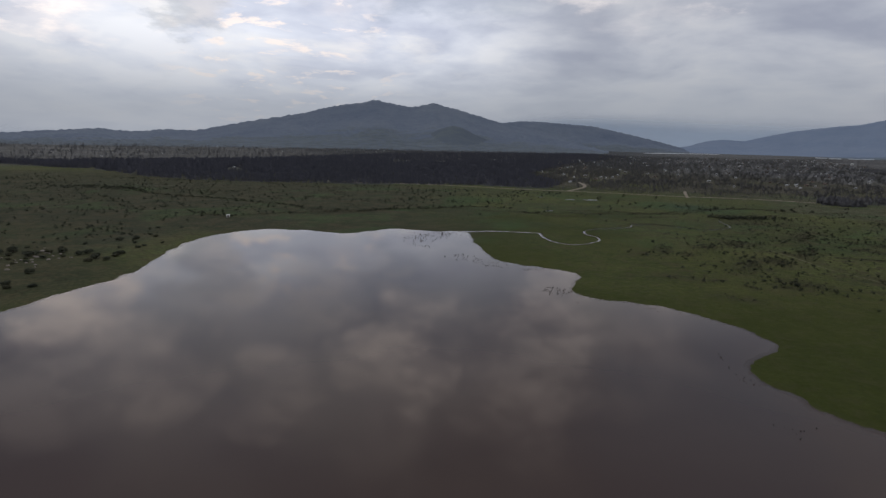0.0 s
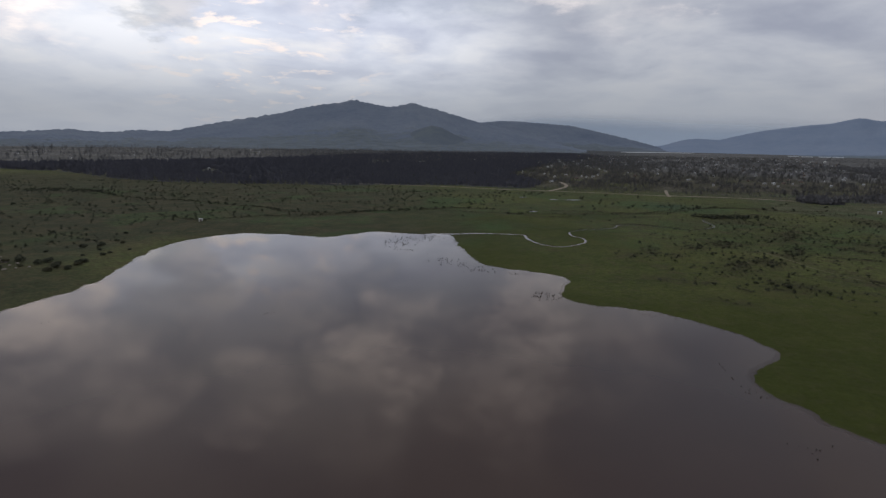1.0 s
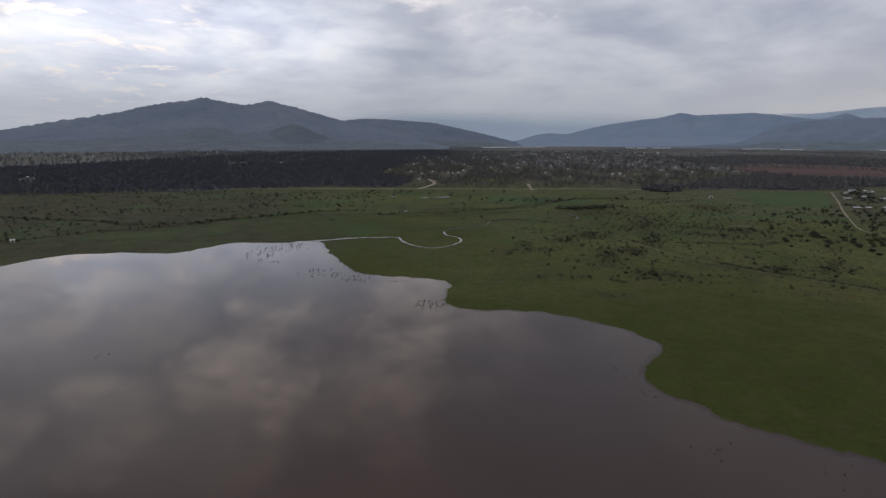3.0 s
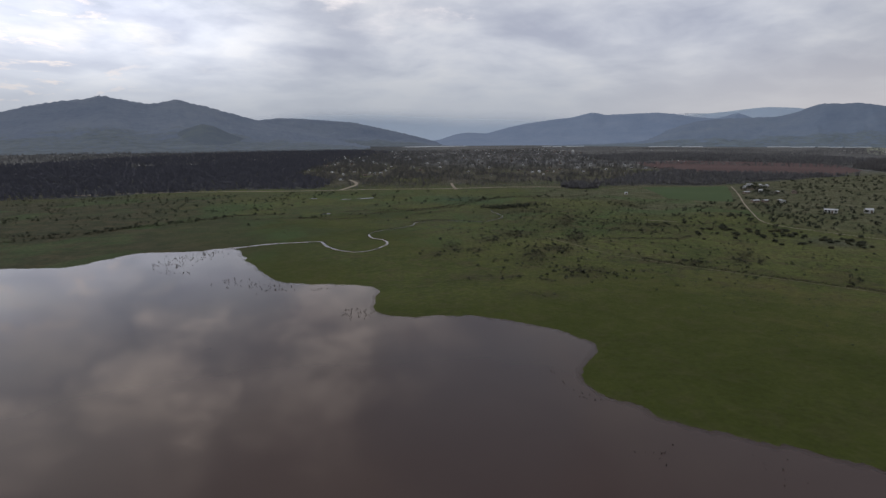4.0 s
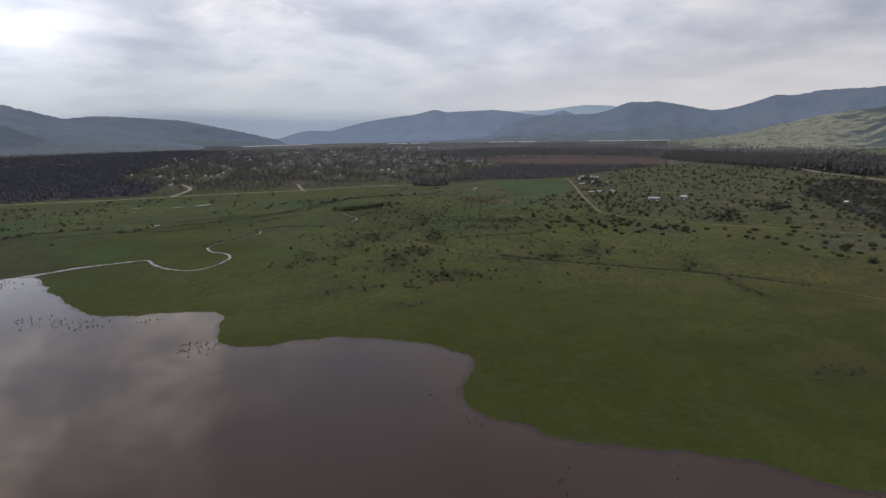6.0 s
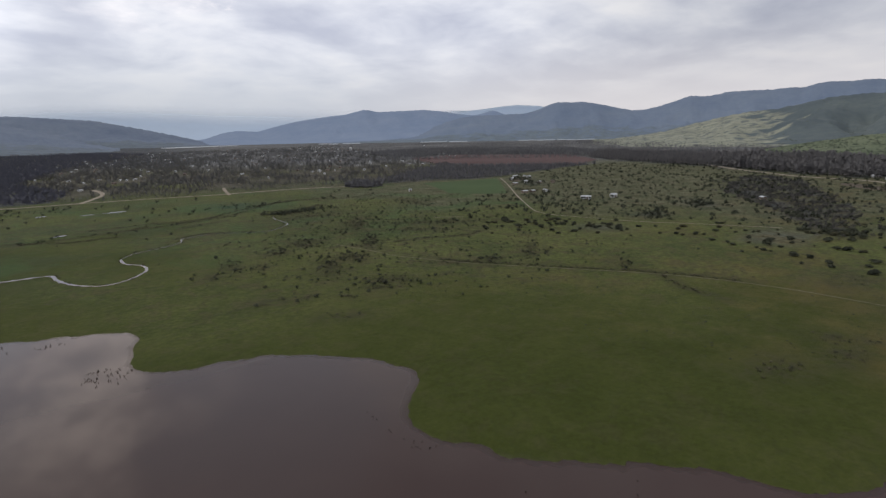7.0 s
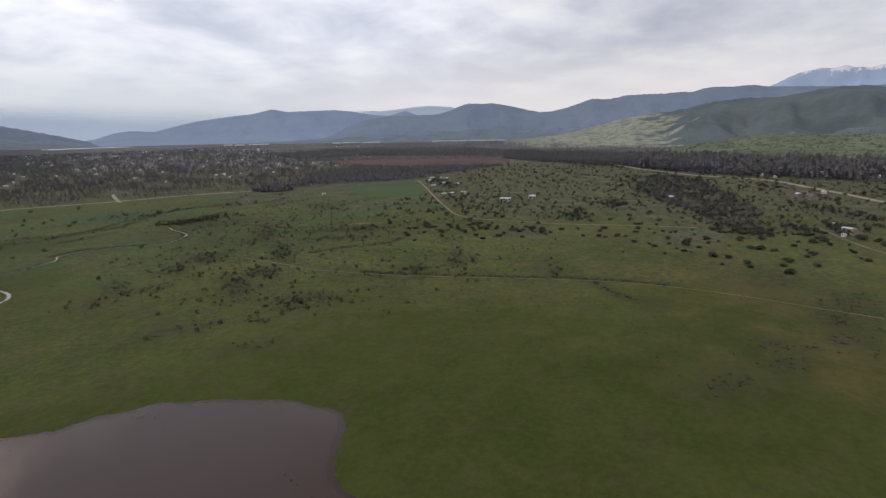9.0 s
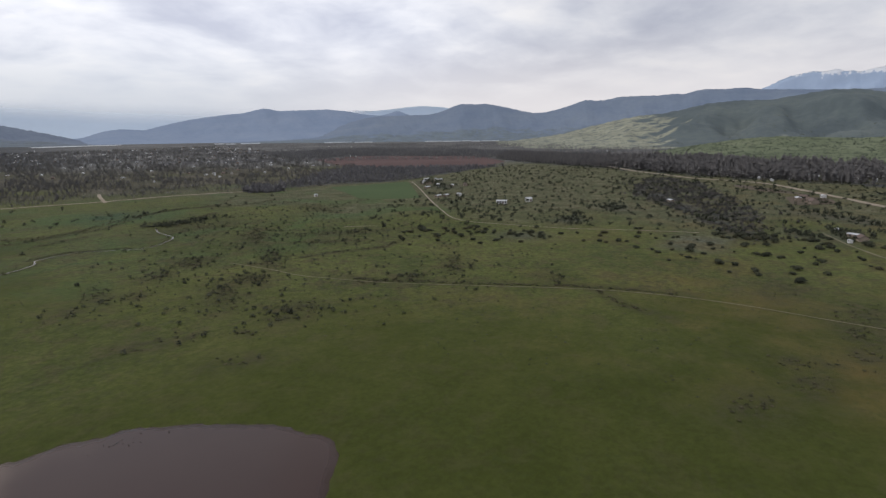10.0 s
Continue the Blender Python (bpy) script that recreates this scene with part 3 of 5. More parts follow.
def grid_faces(nu, nv):
    i = np.arange(nu - 1)[:, None] * nv + np.arange(nv - 1)[None, :]
    return np.stack([i, i + nv, i + nv + 1, i + 1], -1).reshape(-1, 4)


def ribbon(name, line, width, lift, material, wobble=0.15, seed=1):
    """A strip that lies on the land along a line; the width is one number or one for each point."""
    p = np.asarray(line, float)
    t = np.gradient(p, axis=0)
    t /= np.linalg.norm(t, axis=1)[:, None]
    side = np.stack([-t[:, 1], t[:, 0]], 1)
    r = np.random.default_rng(seed)
    w = width * 0.5 * (1 + wobble * r.normal(0, 1, len(p)).clip(-1.5, 1.5))
    w2 = width * 0.5 * (1 + wobble * r.normal(0, 1, len(p)).clip(-1.5, 1.5))
    rows = [p - side * w[:, None], p - side * w[:, None] * 0.4, p + side * w2[:, None] * 0.4, p + side * w2[:, None]]
    rise = [-0.03, 0.02, 0.02, -0.03]
    v = np.stack([np.column_stack([q, terrain(q[:, 0], q[:, 1]) + lift + h]) for q, h in zip(rows, rise)], 1)
    return new(name, flat_mesh(name, v.reshape(-1, 3), grid_faces(len(p), 4)[:, ::-1], material))


def plot(name, poly, lift, material, step, straight=False):
    """A field: a fine sheet cut to its outline, draped on the land."""
    bm = bmesh.new()
    ring = np.asarray(poly, float) if straight else spline(poly, step, closed=True)
    z = terrain(ring[:, 0], ring[:, 1]) + lift
    vs = [bm.verts.new((a, b, c)) for (a, b), c in zip(ring, z)]
    f = bm.faces.new(vs)
    f.normal_update()
    if f.normal.z < 0:
        f.normal_flip()
    bmesh.ops.triangulate(bm, faces=bm.faces[:])
    if straight:
        bmesh.ops.subdivide_edges(bm, edges=bm.edges[:], cuts=15, use_grid_fill=True)
        co = np.array([v.co for v in bm.verts])
        for v, h in zip(bm.verts, terrain(co[:, 0], co[:, 1])):
            v.co.z = h + lift
    me = bpy.data.meshes.new(name)
    bm.to_mesh(me)
    bm.free()
    me.materials.append(material)
    return new(name, me)


# ------------------------------------------------------------------ ground and water
def axis(dense, low, high, step):
    a, b = dense
    mid = list(np.arange(a, b + step, step))
    s, v, up = step, mid[-1], []
    while v < high:
        s = min(s * 1.05, 110)
        v += s
        up.append(min(v, high))
    s, v, down = step, mid[0], []
    while v > low:
        s = min(s * 1.05, 110)
        v -= s
        down.append(max(v, low))
    return np.array(down[::-1] + mid + up)


def build_ground():
    gx, gy = axis((-140, 250), -4900, 4900, 1.6), axis((45, 400), -4900, 4900, 1.6)
    x, y = [a.ravel() for a in np.meshgrid(gx, gy, indexing="ij")]
    me = flat_mesh("ground", np.column_stack([x, y, terrain(x, y)]), grid_faces(len(gx), len(gy)), MEADOW, True)
    shore = np.full(x.shape, 500.0)
    box = (x > -300) & (x < 330) & (y > -330) & (y < 560)
    shore[box] = gap(x[box], y[box], LAKE, True)
    jit = 40 * waves(x, y, 160, 9)
    r = np.hypot(x, y)
    near_shore = soft(95 + jit - shore, -45, 45) * soft(x, -110, 20) * (1 - 0.55 * soft(y, 170, 230) * soft(y, 330, 260) * soft(x, 40, 70))
    layer(me, "lush", np.maximum(near_shore, np.exp(-((x - 150) / 60) ** 2 - ((y - 135) / 60) ** 2)))
    pale_turf = np.exp(-((x - 328) / 24) ** 4 - ((y - 131) / 15) ** 4)
    layer(me, "dry", np.maximum(soft(x + 0.2 * y + jit, 360, 460) * soft(r, 300, 420), pale_turf))
    woods = np.maximum.reduce([inside(x + jit * 0.2, y + jit * 0.2, p).astype(float) for p in (WOODS, FIELD_BELT, EAST_BELT, BACK_BELT)])
    grove = inside(x, y, GROVE) * soft(waves(x, y, 52, 47), -0.5, 0.5)
    layer(me, "litter", np.maximum.reduce([woods, 0.6 * gaussians(x, y, THICKETS), 0.95 * grove]))
    brush = np.minimum(1.0, gaussians(x, y, [(a, b, c * 1.35, d * 1.35, e, f) for a, b, c, d, e, f in BRUSH]) * 1.1)
    for line in BRUSH_LINES + [BROOK_THICKET, CHANNEL, HEDGE, SHORE_HEDGE]:
        near = (x > line[:, 0].min() - 20) & (x < line[:, 0].max() + 20) & (y > line[:, 1].min() - 20) & (y < line[:, 1].max() + 20)
        brush[near] = np.maximum(brush[near], 0.9 * soft(gap(x[near], y[near], line), 5.5, 0.8))
    near = (x > 150) & (x < 260) & (y > 110) & (y < 320)
    brush[near] = np.maximum(brush[near], soft(gap(x[near] - 4, y[near] - 2, FIELD_TRACK), 6.0, 1.5) * 0.7)
    layer(me, "brush", brush)
    by_road = gap(x, y, MAIN_ROAD)
    layer(me, "village", (0.3 + 0.7 * soft(by_road, 15, 110)) * inside(x + jit * 0.3, y, THIN_WOODS) * soft(waves(x, y, 140, 12) + 0.35, -0.9, 0.2))
    # the painted haze tint grows with distance
    layer(me, "hazy_plains", soft(r + jit, 1050, 1500))
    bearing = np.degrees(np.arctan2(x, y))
    # paler haze colour far out to both sides, plus the pale turf
    layer(me, "pale_haze_turf", np.maximum(0.25 * pale_turf, soft(r + jit, 950, 1250) * np.maximum(soft(bearing, 16, 26), soft(-bearing, 8, 18))))
    layer(me, "bare", soft(x, 120, 200) * soft(y, 260, 120) + 0.6 * soft(-x, 110, 160))
    layer(me, "damp", soft(y, 270, 380) * soft(y, 690, 640) * soft(x, 420, 330) * (1 - 0.5 * soft(x, 110, 190)) + 0.4 * soft(-x, 100, 150) * soft(y, 680, 600))
    wet_hollow = np.exp(-((x - 214) / 34) ** 2 - ((y - 484) / 34) ** 2)
    layer(me, "fresh", soft(y, 240, 340) * soft(y, 640, 590) * soft(x, -420, -300) * soft(x, 470, 380))
    layer(me, "wet", wet_hollow)
    layer(me, "straw", np.clip(np.exp(-((x - 180) / 20) ** 2 - ((y - 66) / 8) ** 2) + 0.4 * np.exp(-((x - 225) / 22) ** 2 - ((y - 92) / 12) ** 2) + 0.7 * np.exp(-((x - 243) / 22) ** 2 - ((y - 116) / 26) ** 2), 0, 1))
    layer(me, "heath", np.maximum(0.8 * soft(-x + jit * 0.6, 100, 170) * soft(y, 800, 700), 0.9 * soft(-x + jit * 0.5, -60, 50) * soft(y, 290, 330) * soft(y, 660, 600)))
    layer(me, "mud", np.where(inside(x, y, LAKE), soft(shore, -0.5, 3.0), 0.0))
    return tagged(new("ground", me), "flat olive-green meadow running out to the hills", "ground", kind="structure")


build_ground()
wx, wy = np.concatenate([[-320, -200], np.arange(-145, 130, 1.8), [170, 320]]), np.concatenate([[-340, -200, -80, 0], np.arange(44, 350, 1.8), [420]])
wv = np.array([(a, b, 0.0) for a in wx for b in wy])
water_mesh = flat_mesh("water", wv, grid_faces(len(wx), len(wy)), LAKE_WATER)
layer(water_mesh, "depth", -terrain(wv[:, 0], wv[:, 1]))
tagged(new("water", water_mesh), "shallow murky brown lake mirroring the cloudy sky", "water", kind="structure")
tagged(ribbon("stream", STREAM, np.interp(np.arange(len(STREAM)), [0, 8, 30, 60, 200], [3.8, 2.8, 1.8, 1.3, 1.2]), 0.07, WATER, 0.3, 2), "narrow winding stream that feeds the lake", "water", kind="structure")
tagged(ribbon("stream", BROOK, 0.6, 0.07, WATER, 0.5, 3), "thin upper reach of the stream between brushy banks", "water", kind="structure")
for nm, line, w, mt, lab in (
        ("road", MAIN_ROAD, 4.0, DIRT, "pale dirt road along the edge of the woods"),
        ("road", FORK_ROAD[:17], 4.2, DIRT, "pale dirt road leading in among the trees"),
        ("road", SPUR_ROAD, 3.0, DIRT, "short pale dirt road among thin trees"),
        ("road", FARM_ROAD[:40], 1.2, DIRT, "pale farm road past scattered thorn bushes"),
        ("road", FARM_ROAD[39:], 0.9, DIRT, "worn end of the farm road among bushes"),
        ("road", FIELD_TRACK[:60], 0.7, TRACK, "faint worn track across the meadow"),
        ("road", FIELD_TRACK[59:], 1.4, EARTH, "worn brown track beside the brush"),
        ("road", EAST_ROAD, 7.0, DIRT, "broad dirt road in front of the tree belt"),
        ("road", YARD_ROAD, 1.3, TRACK, "short dirt lane to a farmyard"),
        ("road", spline([(268, 318), (276, 310), (281, 303)], 2), 0.9, DIRT, "short bare scrape in the grass")):
    tagged(ribbon(nm, line, w, 0.13, mt, 0.12, int(w * 10)), lab, "road", kind="structure")
tagged(plot("ploughed_field", PLOUGHED_PLOT, 0.35, PLOUGHED, 40, True), "reddish-brown ploughed field behind a row of trees", "field", kind="structure")
tagged(plot("crop_field", CROP_PLOT, 0.15, CROP, 12, True), "smooth dark green crop field beside the farm road", "field", kind="structure")
for yard in ([(662, 156), (640, 128), (609, 101), (600, 108), (614, 132), (645, 158)], [(576, 108), (580, 84), (560, 76), (540, 78), (524, 99), (550, 106)],
             [(515, 432), (545, 448), (560, 470), (535, 462), (508, 440)]):
    tagged(plot("bare_yard", np.array(yard, float), 0.08, YARD, 6), "reddish bare earth yard round the farm buildings", "ground", kind="structure")
far_pond = spline([(1080, 3000), (1300, 3080), (1500, 3130), (1520, 3260), (1300, 3230), (1100, 3140)], 60, closed=True)
tagged(plot("pond", far_pond, 0.6, PALE_FLAT, 80), "distant lagoon below the hills, coloured flat pale", "water", kind="structure")
for pts in ([(114, 529), (119, 531), (125, 531), (120, 528)], [(127, 532), (132, 530), (138, 532), (146, 530), (141, 527), (133, 528)],
            [(79, 437), (84, 441), (87, 440), (83, 437)], [(90, 547), (95, 550), (98, 547), (93, 545)]):
    tagged(plot("pond", np.array(pts, float), 0.1, WATER, 3), "small pale pool lying in the meadow", "water", kind="structure")


# ------------------------------------------------------------------ hills
def hill(name, crest, far, near, material, label, seed, rough=1.0, bumps=2.0, pale=None, veil=False):
    """A range given by the height angle of its crest over the compass: azimuth, elevation in degrees as seen from the lake."""
    az = np.radians(np.arange(crest[0][0], crest[-1][0] + 0.01, 0.12))
    keys = np.radians([c[0] for c in crest])
    el = np.interp(az, keys, np.radians([c[1] for c in crest]))
    k = np.hanning(7)
    el = np.convolve(np.pad(el, 3, "edge"), k / k.sum(), "valid")
    nv = 26
    t = np.concatenate([np.linspace(0, 1, nv), [1.06, 1.12]])
    a, tt = np.meshgrid(az, t, indexing="ij")
    ends = soft(np.minimum(a - az[0], az[-1] - a), 0, 0.05)
    rad = near + (far - near) * tt + 40 * waves(a * far, tt * 0 + seed, 1500, seed) * (1 - tt).clip(0, 1) * ends
    top = 55 + far * np.tan(el)[:, None] + 0 * tt
    prof = np.where(tt <= 1, 0.25 * tt + 0.75 * tt ** 1.7, 1 - (tt - 1) * 4.0)
    spur = waves(a * far, tt * 260 * (far - near) / 900, 420, seed + 1) + 0.5 * waves(a * far, tt * 500, 170, seed + 2)
    z = top * prof + rough * 0.085 * top * spur * np.sin(np.pi * tt.clip(0, 1) ** 1.4) ** 1.5
    z = z + bumps * waves(a * far, tt * far, 46, seed + 3) * soft(tt, 0.1, 0.5)
    z = np.where(tt < 0.001, -6, z)
    v = np.stack([14 + rad * np.sin(a), 40 + rad * np.cos(a), z], -1).reshape(-1, 3)
    me = flat_mesh(name, v, grid_faces(len(az), len(t))[:, ::-1], material, True)
    foot = 1 - tt
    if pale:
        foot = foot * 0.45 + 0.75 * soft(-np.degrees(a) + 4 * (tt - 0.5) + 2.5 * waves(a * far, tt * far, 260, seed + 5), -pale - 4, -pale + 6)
    if veil:        # crest fade reaches lower over the middle, standing in for cloud
        deg = np.degrees(a)
        foot = foot / (1 + 0.4 * soft(deg, 15, 28) * soft(-deg, -47, -43) + 4.0 * soft(-deg, -4, 4)) + 0.3 * soft(deg, 44, 49)
    layer(me, "slope_foot", foot.ravel())
    return tagged(new(name, me), label, "hill", kind="structure")


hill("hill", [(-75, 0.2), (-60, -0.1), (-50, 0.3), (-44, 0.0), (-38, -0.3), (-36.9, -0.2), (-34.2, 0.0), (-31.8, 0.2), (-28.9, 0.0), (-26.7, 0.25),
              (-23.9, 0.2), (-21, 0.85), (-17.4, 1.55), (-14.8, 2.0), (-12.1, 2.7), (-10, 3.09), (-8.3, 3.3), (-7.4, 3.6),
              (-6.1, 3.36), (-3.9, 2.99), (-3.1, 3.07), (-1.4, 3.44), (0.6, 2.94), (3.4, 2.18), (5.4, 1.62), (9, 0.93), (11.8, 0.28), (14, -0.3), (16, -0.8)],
     4000, 2350, HILL_MAIN, "broad twin-peaked hill, its dark scrub coloured with blue haze", 21, 0.28, 3.4)
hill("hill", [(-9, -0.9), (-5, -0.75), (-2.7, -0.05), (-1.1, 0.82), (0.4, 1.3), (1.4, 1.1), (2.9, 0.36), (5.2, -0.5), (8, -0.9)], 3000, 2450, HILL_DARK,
     "small dark haze-tinted scrub foothill with a painted lit green flank", 33, 0.2, 0.6, pale=-1.6)
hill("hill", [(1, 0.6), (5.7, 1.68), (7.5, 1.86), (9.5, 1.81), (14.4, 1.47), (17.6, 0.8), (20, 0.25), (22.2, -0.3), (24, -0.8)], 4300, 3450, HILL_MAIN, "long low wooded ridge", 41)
hill("hill", [(-46, 0.2), (-41, 0.7), (-38, 0.55), (-35, 0.2), (-31, 0), (-26, 0.1), (-22, 0.5), (-18, 0.2), (-4, 0.8), (2, 1.5), (5.1, 2.1), (8.4, 2.7), (11.6, 3.0), (16.9, 3.05), (21.9, 3.0), (26.6, 2.9), (31.7, 2.7), (38, 2.4), (42, 1.9), (46, 2.1), (48.1, 2.02), (49.7, 2.17), (51.4, 2.37), (52.8, 2.47), (54.9, 2.35), (55.8, 2.18), (58, 2.0), (66, 1.4)], 4760, 4450, HILL_PALE, "far mountain range painted pale haze blue under the clouds", 52, 0.12, 0.3, veil=True)
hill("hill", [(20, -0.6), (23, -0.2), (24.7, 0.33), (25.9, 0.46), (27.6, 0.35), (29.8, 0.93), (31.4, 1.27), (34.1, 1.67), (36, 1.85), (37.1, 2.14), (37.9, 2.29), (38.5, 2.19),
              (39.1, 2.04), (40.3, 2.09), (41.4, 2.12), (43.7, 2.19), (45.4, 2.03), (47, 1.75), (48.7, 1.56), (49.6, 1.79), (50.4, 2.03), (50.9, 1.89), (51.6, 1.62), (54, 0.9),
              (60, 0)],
     4550, 3700, HILL_BLUE, "smooth hill painted haze blue-grey, closing the valley", 63, 0.4, 1.2)
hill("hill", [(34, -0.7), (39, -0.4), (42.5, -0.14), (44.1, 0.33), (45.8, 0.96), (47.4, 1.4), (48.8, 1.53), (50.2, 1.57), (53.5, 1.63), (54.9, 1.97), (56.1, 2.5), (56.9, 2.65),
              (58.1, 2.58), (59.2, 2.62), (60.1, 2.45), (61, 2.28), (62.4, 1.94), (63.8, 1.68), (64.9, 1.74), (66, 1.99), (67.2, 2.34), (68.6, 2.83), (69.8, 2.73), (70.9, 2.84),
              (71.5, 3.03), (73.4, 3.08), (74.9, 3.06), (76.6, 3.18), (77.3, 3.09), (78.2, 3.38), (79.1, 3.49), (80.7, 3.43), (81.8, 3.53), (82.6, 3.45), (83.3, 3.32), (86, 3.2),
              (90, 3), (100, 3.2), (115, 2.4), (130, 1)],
     4150, 3250, HILL_EAST, "long scrub ridge painted haze blue-grey, with rounded tops", 71, 0.75, 1.5)
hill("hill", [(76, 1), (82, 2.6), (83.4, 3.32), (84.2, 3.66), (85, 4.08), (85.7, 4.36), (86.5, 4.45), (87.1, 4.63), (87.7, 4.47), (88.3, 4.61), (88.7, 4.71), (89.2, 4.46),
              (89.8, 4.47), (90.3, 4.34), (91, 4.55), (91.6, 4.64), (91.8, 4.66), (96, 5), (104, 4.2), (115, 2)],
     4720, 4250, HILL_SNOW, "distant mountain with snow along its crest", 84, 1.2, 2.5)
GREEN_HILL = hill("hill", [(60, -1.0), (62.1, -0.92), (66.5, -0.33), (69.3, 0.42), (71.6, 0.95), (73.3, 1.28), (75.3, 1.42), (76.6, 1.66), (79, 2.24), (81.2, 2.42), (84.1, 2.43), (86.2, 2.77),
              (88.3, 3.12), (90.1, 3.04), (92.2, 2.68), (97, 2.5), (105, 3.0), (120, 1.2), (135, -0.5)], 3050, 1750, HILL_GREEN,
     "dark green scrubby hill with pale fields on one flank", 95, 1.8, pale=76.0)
APRON = hill("hill", [(70, -2.6), (72.5, -2.3), (74.8, -1.88), (76.8, -1.53), (79.3, -1.13), (81.4, -0.81), (84.3, -0.6), (87.1, -0.7), (89.8, -0.74), (92.6, -0.58), (98, -0.3), (108, -0.8), (118, -2.4)],
     1550, 1130, HILL_APRON, "low bright green foothill dotted with scrub", 107, 0.4, 0.6)


# ------------------------------------------------------------------ plants
def leaf_cloud(r, lobes, leaves, leaf):
    """Small leaf sprays (triangles) spread over lobes: (x, y, z, rx, rz)."""
    vol = np.array([l[3] ** 2 * l[4] for l in lobes]) ** 0.7
    which = r.choice(len(lobes), leaves, p=vol / vol.sum())
    L = np.array(lobes)[which]
    d = r.normal(0, 1, (leaves, 3))
    d /= np.linalg.norm(d, axis=1)[:, None]
    d[:, 2] = np.where(d[:, 2] < -0.6, -d[:, 2], d[:, 2])
    rad = r.uniform(0.72, 1.06, leaves)[:, None]
    c = L[:, :3] + d * rad * np.column_stack([L[:, 3], L[:, 3], L[:, 4]])
    out = d + (0, 0, 0.25) + 0.3 * r.normal(0, 1, (leaves, 3))
    u = np.cross(out, r.normal(0, 1, (leaves, 3)))
    u /= np.linalg.norm(u, axis=1)[:, None]
    w = np.cross(out, u)
    w /= np.linalg.norm(w, axis=1)[:, None]
    s = (leaf * r.uniform(0.6, 1.3, leaves))[:, None]
    v = np.stack([c + u * s, c - u * s * 0.6 + w * s * 0.8, c - u * s * 0.6 - w * s * 0.8], 1).reshape(-1, 3)
    return v, np.arange(leaves * 3).reshape(-1, 3)


def bush_lobes(r, wide, tall, n):
    out = [(0, 0, tall * 0.42, wide * 0.36, tall * 0.46)]
    for i in range(n):
        a, q = r.uniform(0, 6.283), r.uniform(0.15, 0.34) * wide
        out.append((q * math.cos(a), q * math.sin(a), tall * r.uniform(0.22, 0.62), wide * r.uniform(0.15, 0.26), tall * r.uniform(0.20, 0.34)))
    return out


def stem(bm, a, b, r0, r1, sides=6):
    a, b = Vector(a), Vector(b)
    q = (b - a).to_track_quat("Z", "Y").to_matrix()
    rings = []
    for c, rad in ((a, r0), (b, r1)):
        rings.append([bm.verts.new(c + q @ Vector((rad * math.cos(i * 6.2832 / sides), rad * math.sin(i * 6.2832 / sides), 0))) for i in range(sides)])
    for i in range(sides):
        bm.faces.new((rings[0][i], rings[0][(i + 1) % sides], rings[1][(i + 1) % sides], rings[1][i]))
    bm.faces.new(rings[1])


def make_bush(seed, wide, tall, material, label, leaves=420, leaf=0.34):
    r = np.random.default_rng(seed)
    root = new("thorn_bush")
    root.empty_display_size = 0.5
    lobes = bush_lobes(r, wide, tall, 7)
    bm = bmesh.new()
    stem(bm, (0, 0, -0.3), (0.08, 0.05, tall * 0.3), 0.17, 0.12, 7)
    for x, y, z, _, _ in lobes[1:]:
        stem(bm, (0.05, 0.03, tall * 0.2), (x * 0.9, y * 0.9, z), 0.085, 0.03, 5)
    part("trunk", bm, BARK, root)
    v, f = leaf_cloud(r, lobes, leaves, leaf)
    me = flat_mesh("crown", v, f, material)
    layer(me, "tone", np.full(len(v), r.uniform(0.25, 0.75)))
    crown = new("crown", me)
    crown.parent = root
    return tagged(root, label, "bush", "thorn bushes on the plain")


def scatter(name, models, xy, size, material, label, category, seed, squash=(0.85, 1.2), z=None):
    """Many plants as one mesh: every plant is a turned and sized copy of one of the models."""
    r = np.random.default_rng(seed)
    xy = np.asarray(xy, float)
    size = np.broadcast_to(size, len(xy))
    z = terrain(xy[:, 0], xy[:, 1]) if z is None else z
    pick = r.integers(0, len(models), len(xy))
    vs, fs, ts, base = [], [], [], 0
    for k, (v, f) in enumerate(models):
        sel = np.where(pick == k)[0]
        if not len(sel):
            continue
        a = r.uniform(0, 6.283, len(sel))
        s, h = size[sel], size[sel] * r.uniform(*squash, len(sel))
        ca, sa = np.cos(a) * s, np.sin(a) * s
        out = np.empty((len(sel), len(v), 3), np.float32)
        out[..., 0] = v[None, :, 0] * ca[:, None] - v[None, :, 1] * sa[:, None] + xy[sel, 0, None]
        out[..., 1] = v[None, :, 0] * sa[:, None] + v[None, :, 1] * ca[:, None] + xy[sel, 1, None]
        out[..., 2] = v[None, :, 2] * h[:, None] + z[sel, None]
        vs.append(out.reshape(-1, 3))
        fs.append((f[None] + (np.arange(len(sel)) * len(v))[:, None, None] + base).reshape(-1, 3))
        ts.append(np.repeat(r.uniform(0.1, 0.9, len(sel)), len(v)))
        base += len(sel) * len(v)
    me = flat_mesh(name, np.concatenate(vs), np.concatenate(fs), material)
    layer(me, "tone", np.concatenate(ts))
    return tagged(new(name, me), label, category, kind="stuff")


def models(seed, count, wide, tall, lobes, leaves, leaf, trunk=0.0):
    r = np.random.default_rng(seed)
    out = []
    for _ in range(count):
        out.append(leaf_cloud(r, bush_lobes(r, wide, tall, lobes), leaves, leaf))
    return out


